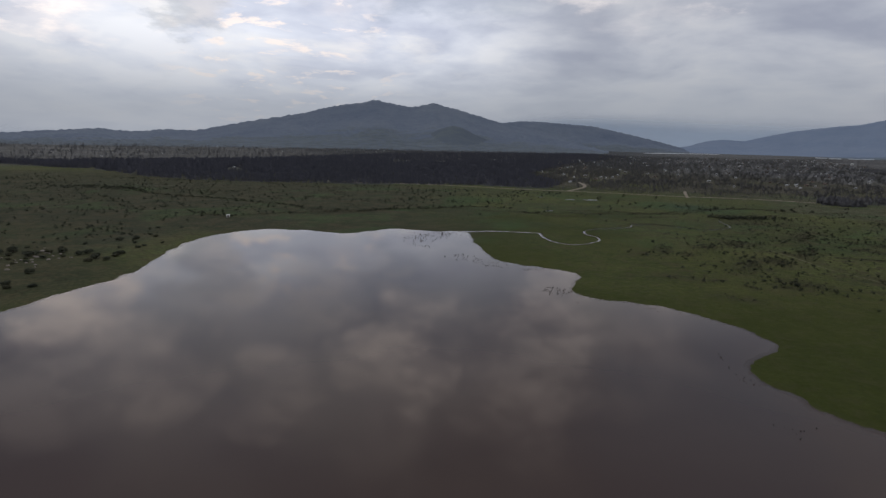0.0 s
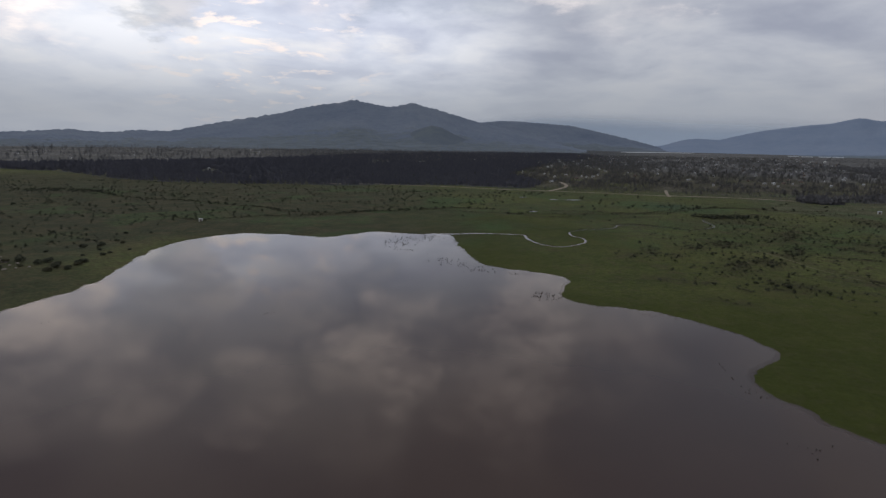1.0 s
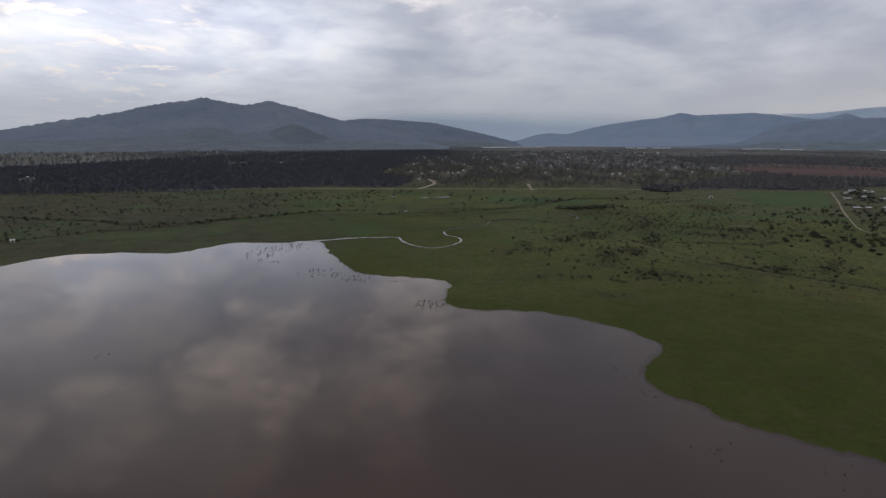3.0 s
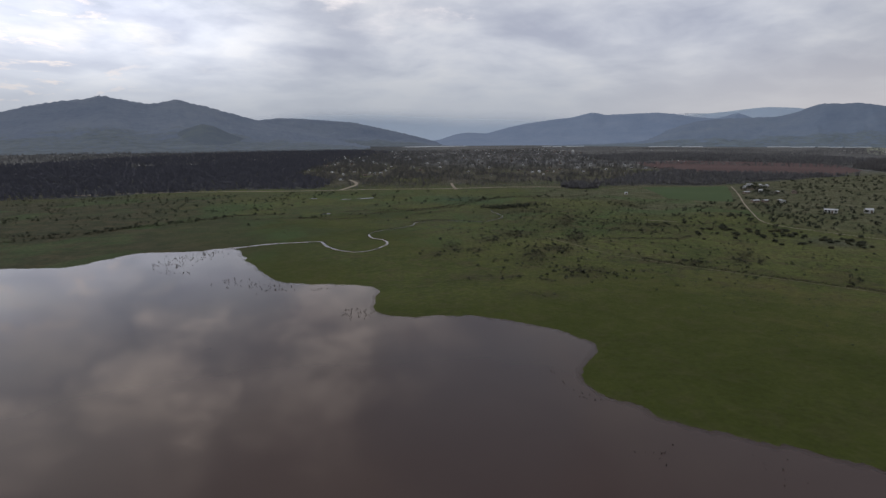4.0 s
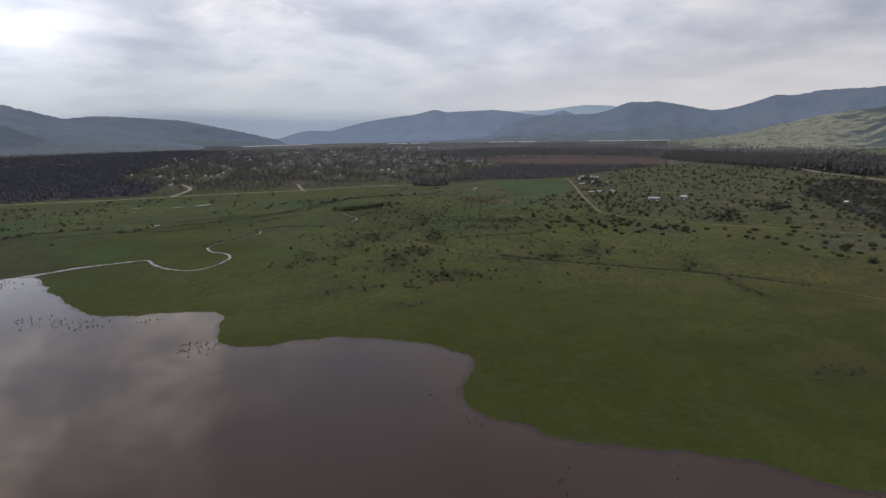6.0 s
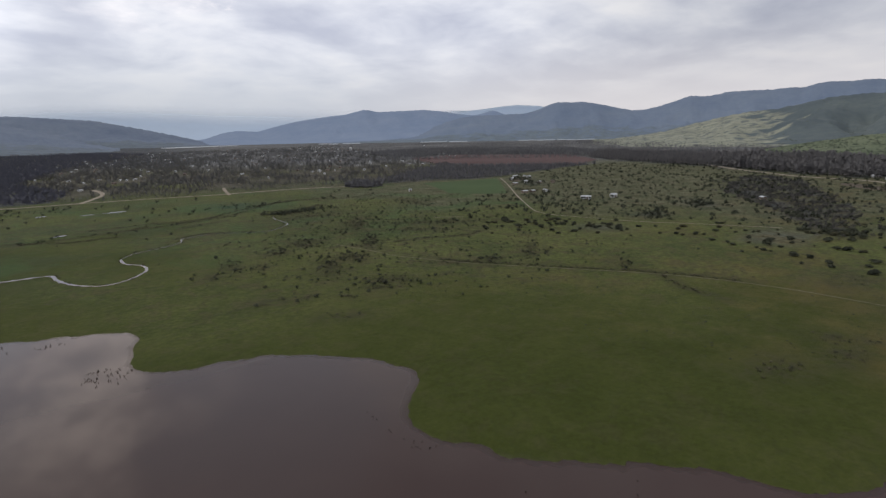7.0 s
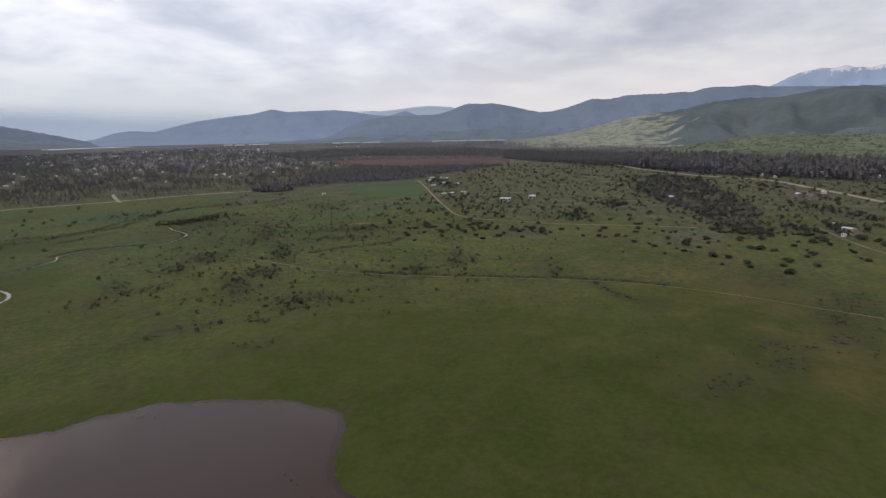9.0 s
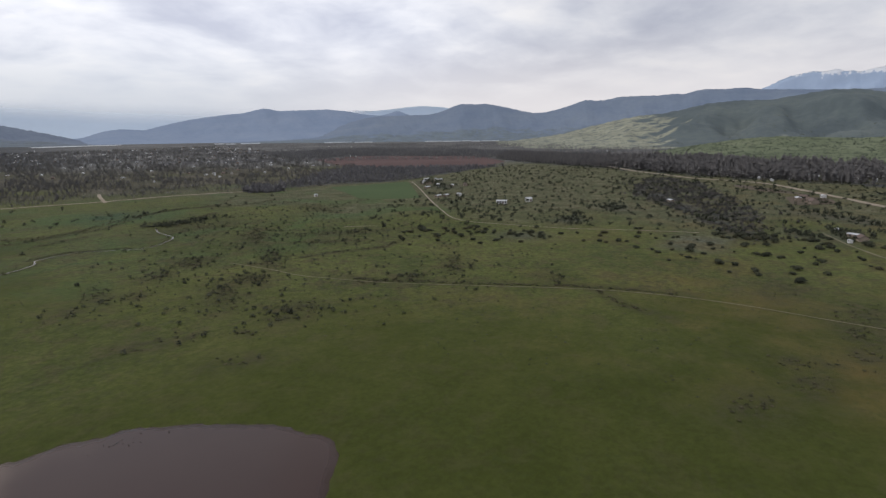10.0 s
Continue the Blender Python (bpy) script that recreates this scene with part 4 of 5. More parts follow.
def clump(r, x, y, z, wide, tall):
    """One uneven tuft of foliage: a ragged eight-faced knot."""
    k = r.uniform(0.72, 1.28, 6)
    v = np.array([(k[0], 0, -0.5), (0, k[1], -0.5), (-k[2], 0, -0.5), (0, -k[3], -0.5), (0, 0, k[4]), (0, 0, -0.75)]) + r.normal(0, 0.12, (6, 3))
    a = r.uniform(0, 6.283)
    c, s = math.cos(a), math.sin(a)
    v = np.column_stack([v[:, 0] * c - v[:, 1] * s, v[:, 0] * s + v[:, 1] * c, v[:, 2]]) * (wide, wide, tall) + (x, y, z)
    return v, np.array([(0, 1, 4), (1, 2, 4), (2, 3, 4), (3, 0, 4), (1, 0, 5), (2, 1, 5), (3, 2, 5), (0, 3, 5)])


def tall_models(seed, count, tufts, girth=1.0, sprays=0, bare=0.25, spray=0.05):
    """Upright trees one unit high: a tapered bare stem, tufts of foliage up it and loose sprays at the rim."""
    r = np.random.default_rng(seed)
    out = []
    for _ in range(count):
        w, low = r.uniform(0.10, 0.16) * girth, bare * r.uniform(0.7, 1.3)
        vs, fs, base, lobes = [], [], 0, []
        lean = r.normal(0, 0.03, 2)
        for q in np.linspace(low + 0.1, 0.9, tufts):
            size = w * (1.2 - 0.85 * abs((q - low) / (1 - low) - 0.42)) * r.uniform(0.8, 1.2)
            x, y = lean * q + r.normal(0, 0.28 * w, 2)
            h = (1 - low) / tufts * r.uniform(0.75, 1.0)
            lobes.append((x, y, q, size, h))
            v, f = clump(r, x, y, q, size, h)
            vs.append(v)
            fs.append(f + base)
            base += len(v)
        if sprays:
            v, f = leaf_cloud(r, lobes, sprays, spray)
            vs.append(v)
            fs.append(f + base)
            base += len(v)
        s = 0.018
        vs.append(np.array([(s, 0, -0.03), (-s * 0.5, s * 0.87, -0.03), (-s * 0.5, -s * 0.87, -0.03), (lean[0], lean[1], 0.75)]))
        fs.append(np.array([(0, 1, 3), (1, 2, 3), (2, 0, 3)]) + base)
        out.append((np.concatenate(vs), np.concatenate(fs)))
    return out


def sow(poly, spacing, keep, seed, jitter=0.5):
    """Jittered points inside an outline; keep(x, y) gives the share that stays."""
    r = np.random.default_rng(seed)
    lo, hi = poly.min(0), poly.max(0)
    gx, gy = np.meshgrid(np.arange(lo[0], hi[0], spacing), np.arange(lo[1], hi[1], spacing))
    p = np.column_stack([gx.ravel(), gy.ravel()]) + r.uniform(-jitter, jitter, (gx.size, 2)) * spacing
    p = p[inside(p[:, 0], p[:, 1], poly)]
    return p[r.uniform(0, 1, len(p)) < keep(p[:, 0], p[:, 1])]


def clear_of(p, lines, dist):
    ok = np.ones(len(p), bool)
    for line in lines:
        ok &= gap(p[:, 0], p[:, 1], line) > dist
    return p[ok]


ROADS = [MAIN_ROAD, FORK_ROAD, SPUR_ROAD, FARM_ROAD, EAST_ROAD, YARD_ROAD, FIELD_TRACK, STREAM, BROOK]


def along(line, step, spread, seed, share=1.0):
    r = np.random.default_rng(seed)
    p = spline(line[::3], step)
    p = p[r.uniform(0, 1, len(p)) < share]
    return p + r.normal(0, spread, p.shape)


def patch(cx, cy, rx, ry, turn, count, seed):
    r = np.random.default_rng(seed)
    a, d = r.uniform(0, 6.283, count), np.sqrt(r.uniform(0, 1, count)) * r.uniform(0.4, 1.6, count)
    q = np.column_stack([np.cos(a) * d * rx, np.sin(a) * d * ry])
    c, s = math.cos(radians(turn)), math.sin(radians(turn))
    return np.column_stack([cx + q[:, 0] * c - q[:, 1] * s, cy + q[:, 0] * s + q[:, 1] * c])


def land_only(p, margin=6.0):
    near = gap(p[:, 0], p[:, 1], LAKE, True)
    return p[~inside(p[:, 0], p[:, 1], LAKE) & (near > margin)]


# houses of the village: model, x, y, turn
VILLAGE = [(0, 742, 1274, 20), (1, 723, 1200, 60), (0, 692, 1111, 30), (1, 682, 1040, 10), (0, 772, 1093, 40), (1, 722, 957, 0), (0, 476, 784, 20), (1, 484, 776, 70), (1, 470, 744, 30),
           (0, 1000, 1020, 40), (1, 968, 954, 20), (0, 985, 988, 30), (0, 262, 882, 0), (1, 245, 886, 30), (1, 250, 876, 60), (0, 498, 799, 20), (1, 517, 786, 50), (2, 508, 792, 10),
           (0, -111, 1338, 0), (1, -95, 1330, 0), (0, -8, 1317, 10)]
VILLAGE += [(0, -308, 2144, 0), (1, -257, 2104, 41), (0, -109, 1270, 82), (1, -11, 1298, 3), (0, 133, 1514, 44), (1, 275, 1370, 85), (0, -732, 1208, 6), (1, -339, 910, 47), (0, -528, 1847, 88), (1, -88, 1312, 9), (0, -3, 1328, 50)]
BELT_HOUSES = [(1, 807, 103, 0), (0, 820, 96, 53), (1, 815, 86, 106), (0, 779, 57, 39), (1, 771, 43, 92)]
vr = np.random.default_rng(301)
VILLAGE += [(int(vr.integers(0, 4)), x, y, float(vr.uniform(0, 180))) for x, y in sow(THIN_WOODS, 62.0, lambda x, y: 0.6 * soft(y, 640, 760), 302)]


def sight_gaps(p, houses, deep=70.0, half=8.0):
    """Clears trees on the lake side of each house, so the camera sees it."""
    ok = np.ones(len(p), bool)
    for _, x, y, _ in houses:
        r = math.hypot(x, y)
        u, v = (x - p[:, 0]) * x / r + (y - p[:, 1]) * y / r, ((p[:, 0] - x) * y - (p[:, 1] - y) * x) / r
        ok &= ~((u > -9) & (u < deep) & (np.abs(v) < half))
    return p[ok]


# woods
FAR_TREES = tall_models(11, 8, 2, 4.2, bare=0.02)
WOOD_TREES = tall_models(14, 10, 2, 3.4, 6, 0.02, 0.10)
VILLAGE_TREES = tall_models(13, 14, 3, 2.6, 12, 0.06, 0.085)
BELT_TREES = tall_models(15, 12, 5, 0.98, 20, 0.15, 0.036)
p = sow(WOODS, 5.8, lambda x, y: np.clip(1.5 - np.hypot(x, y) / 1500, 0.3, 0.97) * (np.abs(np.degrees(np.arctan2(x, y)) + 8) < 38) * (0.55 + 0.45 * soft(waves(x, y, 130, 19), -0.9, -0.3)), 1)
p = clear_of(sight_gaps(p, VILLAGE, 110, 10), [FORK_ROAD[:17]], 3.5)
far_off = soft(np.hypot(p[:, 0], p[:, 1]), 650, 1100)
# heights kept small so the canopy looks smooth from the camera
scatter("forest", WOOD_TREES, p, (4.0 + 1.4 * far_off) * rng.uniform(0.88, 1.12, len(p)), HAZY_WOOD, "dense dark plantation of trees, kept low and tinted haze blue", "forest", 2, (0.9, 1.1))
p = sow(THIN_WOODS, 5.9, lambda x, y: np.clip(0.56 + 0.45 * soft(-np.degrees(np.arctan2(x, y)), -22.5, -19) + 0.62 * waves(x, y, 85, 14) + 0.25 * waves(x, y, 26, 17), 0.05, 0.95) * np.clip(1.3 - np.hypot(x, y) / 1900, 0.3, 1), 3)
p = clear_of(sight_gaps(p, VILLAGE), [MAIN_ROAD, FORK_ROAD[:17], SPUR_ROAD], 5)
dark = patch(381, 540, 16, 11, -48, 190, 15)
inner = soft(np.hypot(p[:, 0], p[:, 1]), 640, 800)
scatter("forest", VILLAGE_TREES, p, (1.4 + 1.35 * inner) * rng.uniform(0.6, 1.6, len(p)), VILLAGE_LEAVES, "thin grey-green woodland between scattered houses", "forest", 4, (0.9, 1.1))
p = sow(FIELD_BELT, 6.0, lambda x, y: np.clip(0.72 + 0.3 * waves(x, y, 40, 18), 0.3, 0.95), 5)
scatter("tree_belt", VILLAGE_TREES, p, rng.uniform(2.8, 5.5, len(p)), FOREST, "dark row of trees in front of the ploughed field", "trees", 6, (0.9, 1.1))
p = clear_of(sight_gaps(sow(EAST_BELT, 5.7, lambda x, y: np.clip(0.78 + 0.35 * waves(x, y, 60, 57), 0.2, 1.0), 7), BELT_HOUSES, 60, 7), [EAST_ROAD], 8)
scatter("tree_belt", BELT_TREES, p, (0.6 + 0.4 * soft(p[:, 1], 560, 300)) * (8.5 + 4.5 * np.clip(waves(p[:, 0], p[:, 1], 70, 58) + 0.6, 0, 1.5) + 5 * rng.uniform(0, 1, len(p))), BELT, "dense dark belt of tall eucalyptus trees", "trees", 8, (0.9, 1.15))
p = sow(BACK_BELT, 11.0, lambda x, y: 0.75 + 0 * x, 9)
scatter("tree_belt", VILLAGE_TREES, p, rng.uniform(4.5, 8.5, len(p)), HAZY_TREES, "far brownish belt of trees behind the field", "trees", 10, (0.9, 1.1))
PLAIN_ROWS = []
r = np.random.default_rng(77)
for i in range(430):
    az, d = radians(r.uniform(-44, 74)), r.uniform(1200, 2950)
    c = np.array([d * math.sin(az), d * math.cos(az)])
    a = az + radians(90 + r.normal(0, 9))
    l = r.uniform(80, 420)
    t = np.linspace(-0.5, 0.5, int(l / 8.0))[:, None] * l
    if 14 < math.degrees(az) < 34 and d > 2150 or math.degrees(az) < -8 and i % 4:
        continue
    PLAIN_ROWS.append(c + t * np.array([math.sin(a), math.cos(a)]) + r.normal(0, 4, (len(t), 2)))
p = np.concatenate(PLAIN_ROWS)
low_rows = np.where(np.degrees(np.arctan2(p[:, 0], p[:, 1])) < -8, 0.6, 1.0)
scatter("tree_row", FAR_TREES, p, low_rows * r.uniform(2.8, 5.6, len(p)), HAZY_TREES, "far rows of trees between fields", "trees", 13, (0.8, 1.1))
# broken woods and orchards over the far plain below the twin-peaked hill
FAR_PLAIN = np.array([(-820, 800), (-1100, 1150), (-1900, 1750), (-1600, 2250), (-900, 2500), (0, 2700), (420, 2450), (330, 1700), (100, 1250), (-400, 1100)], float)
p = sow(FAR_PLAIN, 17.0, lambda x, y: soft(waves(x, y, 150, 91) + 0.5 * waves(x, y, 60, 92) - 0.25 * soft(-x, 500, 1300) + 0.25 * soft(x, -700, 100), -0.1, 0.35) * 0.8, 93)
scatter("forest", FAR_TREES, p, r.uniform(3.0, 6.5, len(p)), HAZY_TREES, "broken far woods between fields below the hill", "forest", 94, (0.8, 1.1))

# scrub on the plain
BUSH_FAR = models(21, 7, 1.0, 0.62, 5, 46, 0.115)
TUFTS = models(22, 6, 1.0, 0.55, 4, 22, 0.16)
EAST_PLAIN = np.array([(300, 40), (420, -60), (560, -40), (640, 95), (740, 200), (860, 420), (840, 520), (560, 480), (480, 420), (420, 350), (330, 310), (285, 240), (300, 140)], float)
WEST_PLAIN = np.array([(-140, 190), (-150, 380), (-60, 430), (60, 480), (130, 600), (-60, 640), (-200, 635), (-480, 690), (-700, 500), (-420, 240), (-260, 140)], float)
MID_PLAIN = np.array([(60, 345), (200, 440), (320, 470), (390, 480), (360, 535), (250, 570), (130, 600), (40, 470), (-60, 420), (-40, 360)], float)
CENTRE = np.array([(100, 240), (150, 180), (240, 160), (290, 240), (320, 330), (390, 400), (330, 460), (220, 400), (120, 330)], float)
east = sow(EAST_PLAIN, 7.8, lambda x, y: np.clip(0.52 + 0.42 * waves(x, y, 75, 41), 0.12, 0.9) * (0.3 + 0.7 * soft(x, 290, 350)), 31)
east = east[~inside(east[:, 0], east[:, 1], CROP_PLOT)]
MID_EAST = np.array([(255, 300), (285, 235), (345, 190), (430, 240), (480, 330), (450, 385), (390, 375), (320, 345)], float)
BELT_FOOT = np.array([(735, 30), (860, 300), (900, 410), (930, 500), (880, 440), (765, 250), (650, 105), (560, 40), (640, 10)], float)
mide = sow(MID_EAST, 6.2, lambda x, y: np.clip(0.38 + 0.5 * waves(x, y, 45, 49), 0.05, 0.85), 36)
foot = sow(BELT_FOOT, 7.0, lambda x, y: np.clip(0.4 + 0.4 * waves(x, y, 40, 50), 0.1, 0.8), 37)
west = sow(WEST_PLAIN, 5.4, lambda x, y: np.clip(0.36 + 0.45 * waves(x, y, 80, 42), 0.04, 0.8), 32)
midp = sow(MID_PLAIN, 11.0, lambda x, y: np.clip(0.16 + 0.35 * waves(x, y, 70, 43), 0.02, 0.6), 33)
GROVE_RIM = GROVE.mean(0) + (GROVE - GROVE.mean(0)) * (1.12, 1.3)
grove_xy = np.concatenate([sow(GROVE, 3.4, lambda x, y: np.clip(0.6 + 0.9 * waves(x, y, 34, 47), 0.08, 0.95), 48),
                           sow(GROVE_RIM, 6.5, lambda x, y: np.clip(0.3 + 0.6 * waves(x, y, 40, 45), 0.02, 0.8), 44)])
grove = np.concatenate([patch(*q, 340 + i) for i, q in enumerate(THICKETS)])
hedge = np.concatenate([along(HEDGE, 1.6, 1.6, 38, 0.9), along(SHORE_HEDGE, 1.8, 2.0, 46, 0.9), along(CHANNEL, 6.0, 1.6, 39, 0.4), along(BROOK_THICKET, 0.6, 3.0, 70, 0.9)])
bush_xy = clear_of(land_only(np.concatenate([east, mide, foot, west, midp, grove, hedge])), ROADS, 3.5)
order = np.argsort(np.hypot(bush_xy[:, 0] - 60, bush_xy[:, 1] - 60))
# the large bushes that stand by themselves
LONE = [(260, 268, 4.0), (276, 275, 3.2), (290, 276, 4.7), (266, 259, 4.0), (271, 251, 6.7), (288, 256, 4.5), (295, 256, 3.3), (278, 240, 6.1), (278, 218, 5.3), (287, 220, 3.6), (274, 230, 3.6), (311, 219, 3.9),
        (310, 208, 4.4), (297, 200, 3.0), (314, 198, 4.4), (320, 191, 3.8), (286, 189, 2.3), (275, 186, 1.9), (305, 173, 3.6), (310, 165, 4.8), (298, 145, 3.4), (293, 141, 4.5), (274, 150, 2.1), (279, 133, 3.2)]
LONE += [(328, 151, 2.8), (316, 141, 4.2), (289, 127, 3.8), (289, 124, 2.2), (293, 131, 2.5), (284, 114, 6.7), (285, 108, 4.3), (270, 108, 3.5), (277, 100, 5.7), (271, 98, 4.0), (311, 99, 5.8), (309, 94, 4.0),
         (290, 86, 6.5), (280, 87, 4.2), (268, 84, 6.4), (286, 76, 5.3), (340, 79, 4.5), (327, 65, 3.7), (301, 123, 3.4), (334, 144, 3.2), (368, 107, 5.6), (334, 110, 4.4), (349, 120, 4.0), (318, 81, 3.0)]
LONE += [(x, y, 3.0) for x, y in ((-153, 260), (-148, 247), (-153, 273), (-185, 289), (-200, 311), (-162, 252), (-164, 318), (-161, 349))]
single, rest = np.concatenate([np.array(LONE)[:, :2], bush_xy[order[:250]]]), bush_xy[order[250:]]
rr = np.random.default_rng(51)
scatter("scrub", BUSH_FAR, rest, (1.35 + 3.5 * rr.uniform(0, 1, len(rest)) ** 1.5) * np.where(rest[:, 0] < -40, 0.62, np.where(rest[:, 0] < 130, 0.7, 1.0)), SCRUB, "scattered dark thorn bushes over the plain", "bushes", 52)
low = np.concatenate([patch(*q[:5], int(q[5] * (0.6 if q[1] < 110 else 1.25)), 610 + i) for i, q in enumerate(BRUSH)] + [along(q, 0.35, 1.0, 640 + i, 0.9) for i, q in enumerate(BRUSH_LINES)] + [
    along(FIELD_TRACK[16:46], 0.22, 1.1, 73, 0.9) + (2.6, 1.4), along(STREAM, 0.6, 1.6, 74, 0.6), along(BROOK, 0.4, 1.6, 76, 0.8), along(CHANNEL, 0.4, 1.2, 75, 0.9),
    along(SHORE_HEDGE, 0.35, 2.6, 76, 0.9), along(HEDGE, 0.5, 2.4, 72, 0.9), sow(CENTRE, 6.0, lambda x, y: np.clip(0.3 + 0.5 * waves(x, y, 60, 76), 0.04, 0.8), 77)])
low = clear_of(land_only(low, 5.0), [STREAM[6:], FIELD_TRACK, BROOK], 0.9)
scatter("low_scrub", TUFTS, low, (0.4 + 1.4 * rr.uniform(0, 1, len(low)) ** 2) * np.where(low[:, 1] < 110, 0.8, 1.0), DRYBRUSH, "low brown brush in the meadow", "brush", 53, (0.4, 0.75))
spots = np.concatenate([sow(CENTRE, 5.6, lambda x, y: np.clip(0.34 + 0.45 * waves(x, y, 50, 78), 0.06, 0.8), 82)] + [patch(q[0], q[1], q[2] * 1.8, q[3] * 1.8, q[4], int(q[5] * 0.24), 710 + i) for i, q in enumerate(BRUSH) if q[1] > 150] + [patch(215, 478, 34, 20, 40, 45, 730)])
spots = clear_of(land_only(spots, 6.0), [FIELD_TRACK, STREAM, BROOK], 2.0)
scatter("low_scrub", BUSH_FAR, spots, 0.7 + 1.7 * rr.uniform(0, 1, len(spots)) ** 1.4, SCRUB, "small dark bushes dotted over the meadow", "brush", 55)
grove_xy = clear_of(grove_xy, ROADS, 4.0)
scatter("forest", VILLAGE_TREES, dark, rr.uniform(3.0, 6.5, len(dark)), FOREST, "small dense dark grove beside the road", "trees", 16, (0.8, 1.25))
scatter("thicket", BUSH_FAR, grove_xy, rr.uniform(1.5, 4.0, len(grove_xy)), THICKET, "dense thicket of grey bare thorn bushes", "thicket", 56)
weeds = clear_of(land_only(np.concatenate([sow(np.array([(90, 60), (250, 40), (330, 300), (200, 420), (-20, 430), (-140, 340), (-240, 150), (-140, 150), (0, 345), (60, 240)], float), 3.4,
                                               lambda x, y: np.clip(0.25 + 0.4 * waves(x, y, 40, 78), 0.02, 0.6), 79)]), 45.0), [FIELD_TRACK], 1.5)
tussocks = clear_of(land_only(sow(np.array([(60, 250), (130, 190), (240, 140), (300, 200), (380, 330), (340, 460), (200, 470), (60, 440), (-60, 425), (-150, 380), (-150, 340), (0, 350)], float), 3.6,
                                  lambda x, y: np.clip(0.22 + 0.4 * waves(x, y, 55, 83) + 0.15 * waves(x, y, 18, 84), 0.03, 0.7), 85), 12.0), [FIELD_TRACK, STREAM, BROOK], 1.2)
scatter("tussocks", TUFTS, tussocks, 0.35 + 0.9 * rr.uniform(0, 1, len(tussocks)) ** 2, DRYBRUSH, "small brownish grass tussocks over the meadow", "grass", 86, (0.45, 0.85))
scatter("weeds", TUFTS, weeds, rr.uniform(0.3, 1.0, len(weeds)), SCRUB, "small dark tufts of weeds in the grass", "weeds", 54, (0.5, 0.9))



def on_slope(ob, count, seed, keep):
    """Points strewn over a hillside: keep(azimuth in degrees) gives the share that stays."""
    r = np.random.default_rng(seed)
    co = np.empty(len(ob.data.vertices) * 3, np.float32)
    ob.data.vertices.foreach_get("co", co)
    quad = np.empty(len(ob.data.polygons) * 4, np.int32)
    ob.data.loops.foreach_get("vertex_index", quad)
    co, quad = co.reshape(-1, 3), quad.reshape(-1, 4)
    q = co[quad[r.integers(0, len(quad), count)]]
    u, v = r.uniform(0, 1, (2, count, 1))
    p = q[:, 0] * (1 - u) * (1 - v) + q[:, 1] * u * (1 - v) + q[:, 2] * u * v + q[:, 3] * (1 - u) * v
    az = np.degrees(np.arctan2(p[:, 0] - 14, p[:, 1] - 40))
    return p[(p[:, 2] > 1) & (r.uniform(0, 1, count) < keep(az, p))]


p = on_slope(APRON, 9000, 61, lambda a, q: (a < 98) * np.clip(0.5 + 0.6 * waves(q[:, 0], q[:, 1], 90, 62), 0.08, 0.95))
scatter("scrub", BUSH_FAR, p[:, :2], rr.uniform(2, 5, len(p)), SLOPE_SCRUB, "dark bushes dotted over the green foothill", "bushes", 63, z=p[:, 2] - 0.6)
p = on_slope(GREEN_HILL, 9000, 64, lambda a, q: (a < 98) * np.clip(0.45 + 0.6 * waves(q[:, 0], q[:, 1], 160, 65), 0.05, 0.9))
scatter("scrub", BUSH_FAR, p[:, :2], rr.uniform(2.5, 5.5, len(p)), SLOPE_SCRUB, "scrub growing over the dark green hillside", "bushes", 66, z=p[:, 2] - 0.8)
BUSHES = [make_bush(100 + i, w, h, mt, lab) for i, (w, h, mt, lab) in enumerate((
    (6.2, 3.2, SCRUB, "dark green spreading thorn bush on the grass"), (5.2, 2.7, SCRUB, "rounded dark thorn bush on the plain"),
    (4.2, 2.2, SCRUB, "low dark thorn bush in the meadow"), (6.8, 3.9, SCRUB, "large dense thorn tree on the plain"),
    (3.6, 1.9, DRYBRUSH, "dry brownish bush in the meadow"), (5.6, 2.6, DRYBRUSH, "half-bare brown thorn bush on the grass")))]
heights = terrain(single[:, 0], single[:, 1])
WIDTHS = (6.2, 5.2, 4.2, 6.8, 3.6, 5.6)
for i, ((x, y), h) in enumerate(zip(single, heights)):
    k = i % 4 if i < len(LONE) else i % 6
    m = pose(x, y, h - 0.05, 0, 0, float(rr.uniform(0, 360)))
    s = 0.76 * LONE[i][2] / WIDTHS[k] if i < len(LONE) else float(rr.uniform(0.35, 0.9))
    bush = copy_thing(BUSHES[k], m)
    bush.scale = (s, s, s * float(rr.uniform(0.85, 1.1)))
for k, (x, y) in enumerate(((255, 262), (262, 244), (268, 222), (300, 232), (246, 250), (282, 206))):
    BUSHES[k].matrix_basis = pose(x, y, float(terrain(np.array([x]), np.array([y]))[0]) - 0.05, 0, 0, 60.0 * k)
    BUSHES[k].scale = (0.6, 0.6, 0.6)

# reeds standing in the shallows
def make_reeds(seed, label):
    r = np.random.default_rng(seed)
    root = new("reed_clump")
    root.empty_display_size = 0.3
    for k in range(int(r.integers(1, 4))):
        bm = bmesh.new()
        x, y = r.normal(0, 0.5, 2)
        for _ in range(3):
            a, b = r.normal(0, 0.08, 2), r.normal(0, 0.16, 2)
            stem(bm, (x + a[0], y + a[1], -0.9), (x + b[0], y + b[1], r.uniform(0.5, 1.5)), 0.10, 0.035, 4)
        part("stalk", bm, REED, root)
    return tagged(root, label, "reeds", "reed clumps in the lake")


REEDS = [make_reeds(200 + i, "dark dead reed clump standing in shallow water") for i in range(4)]
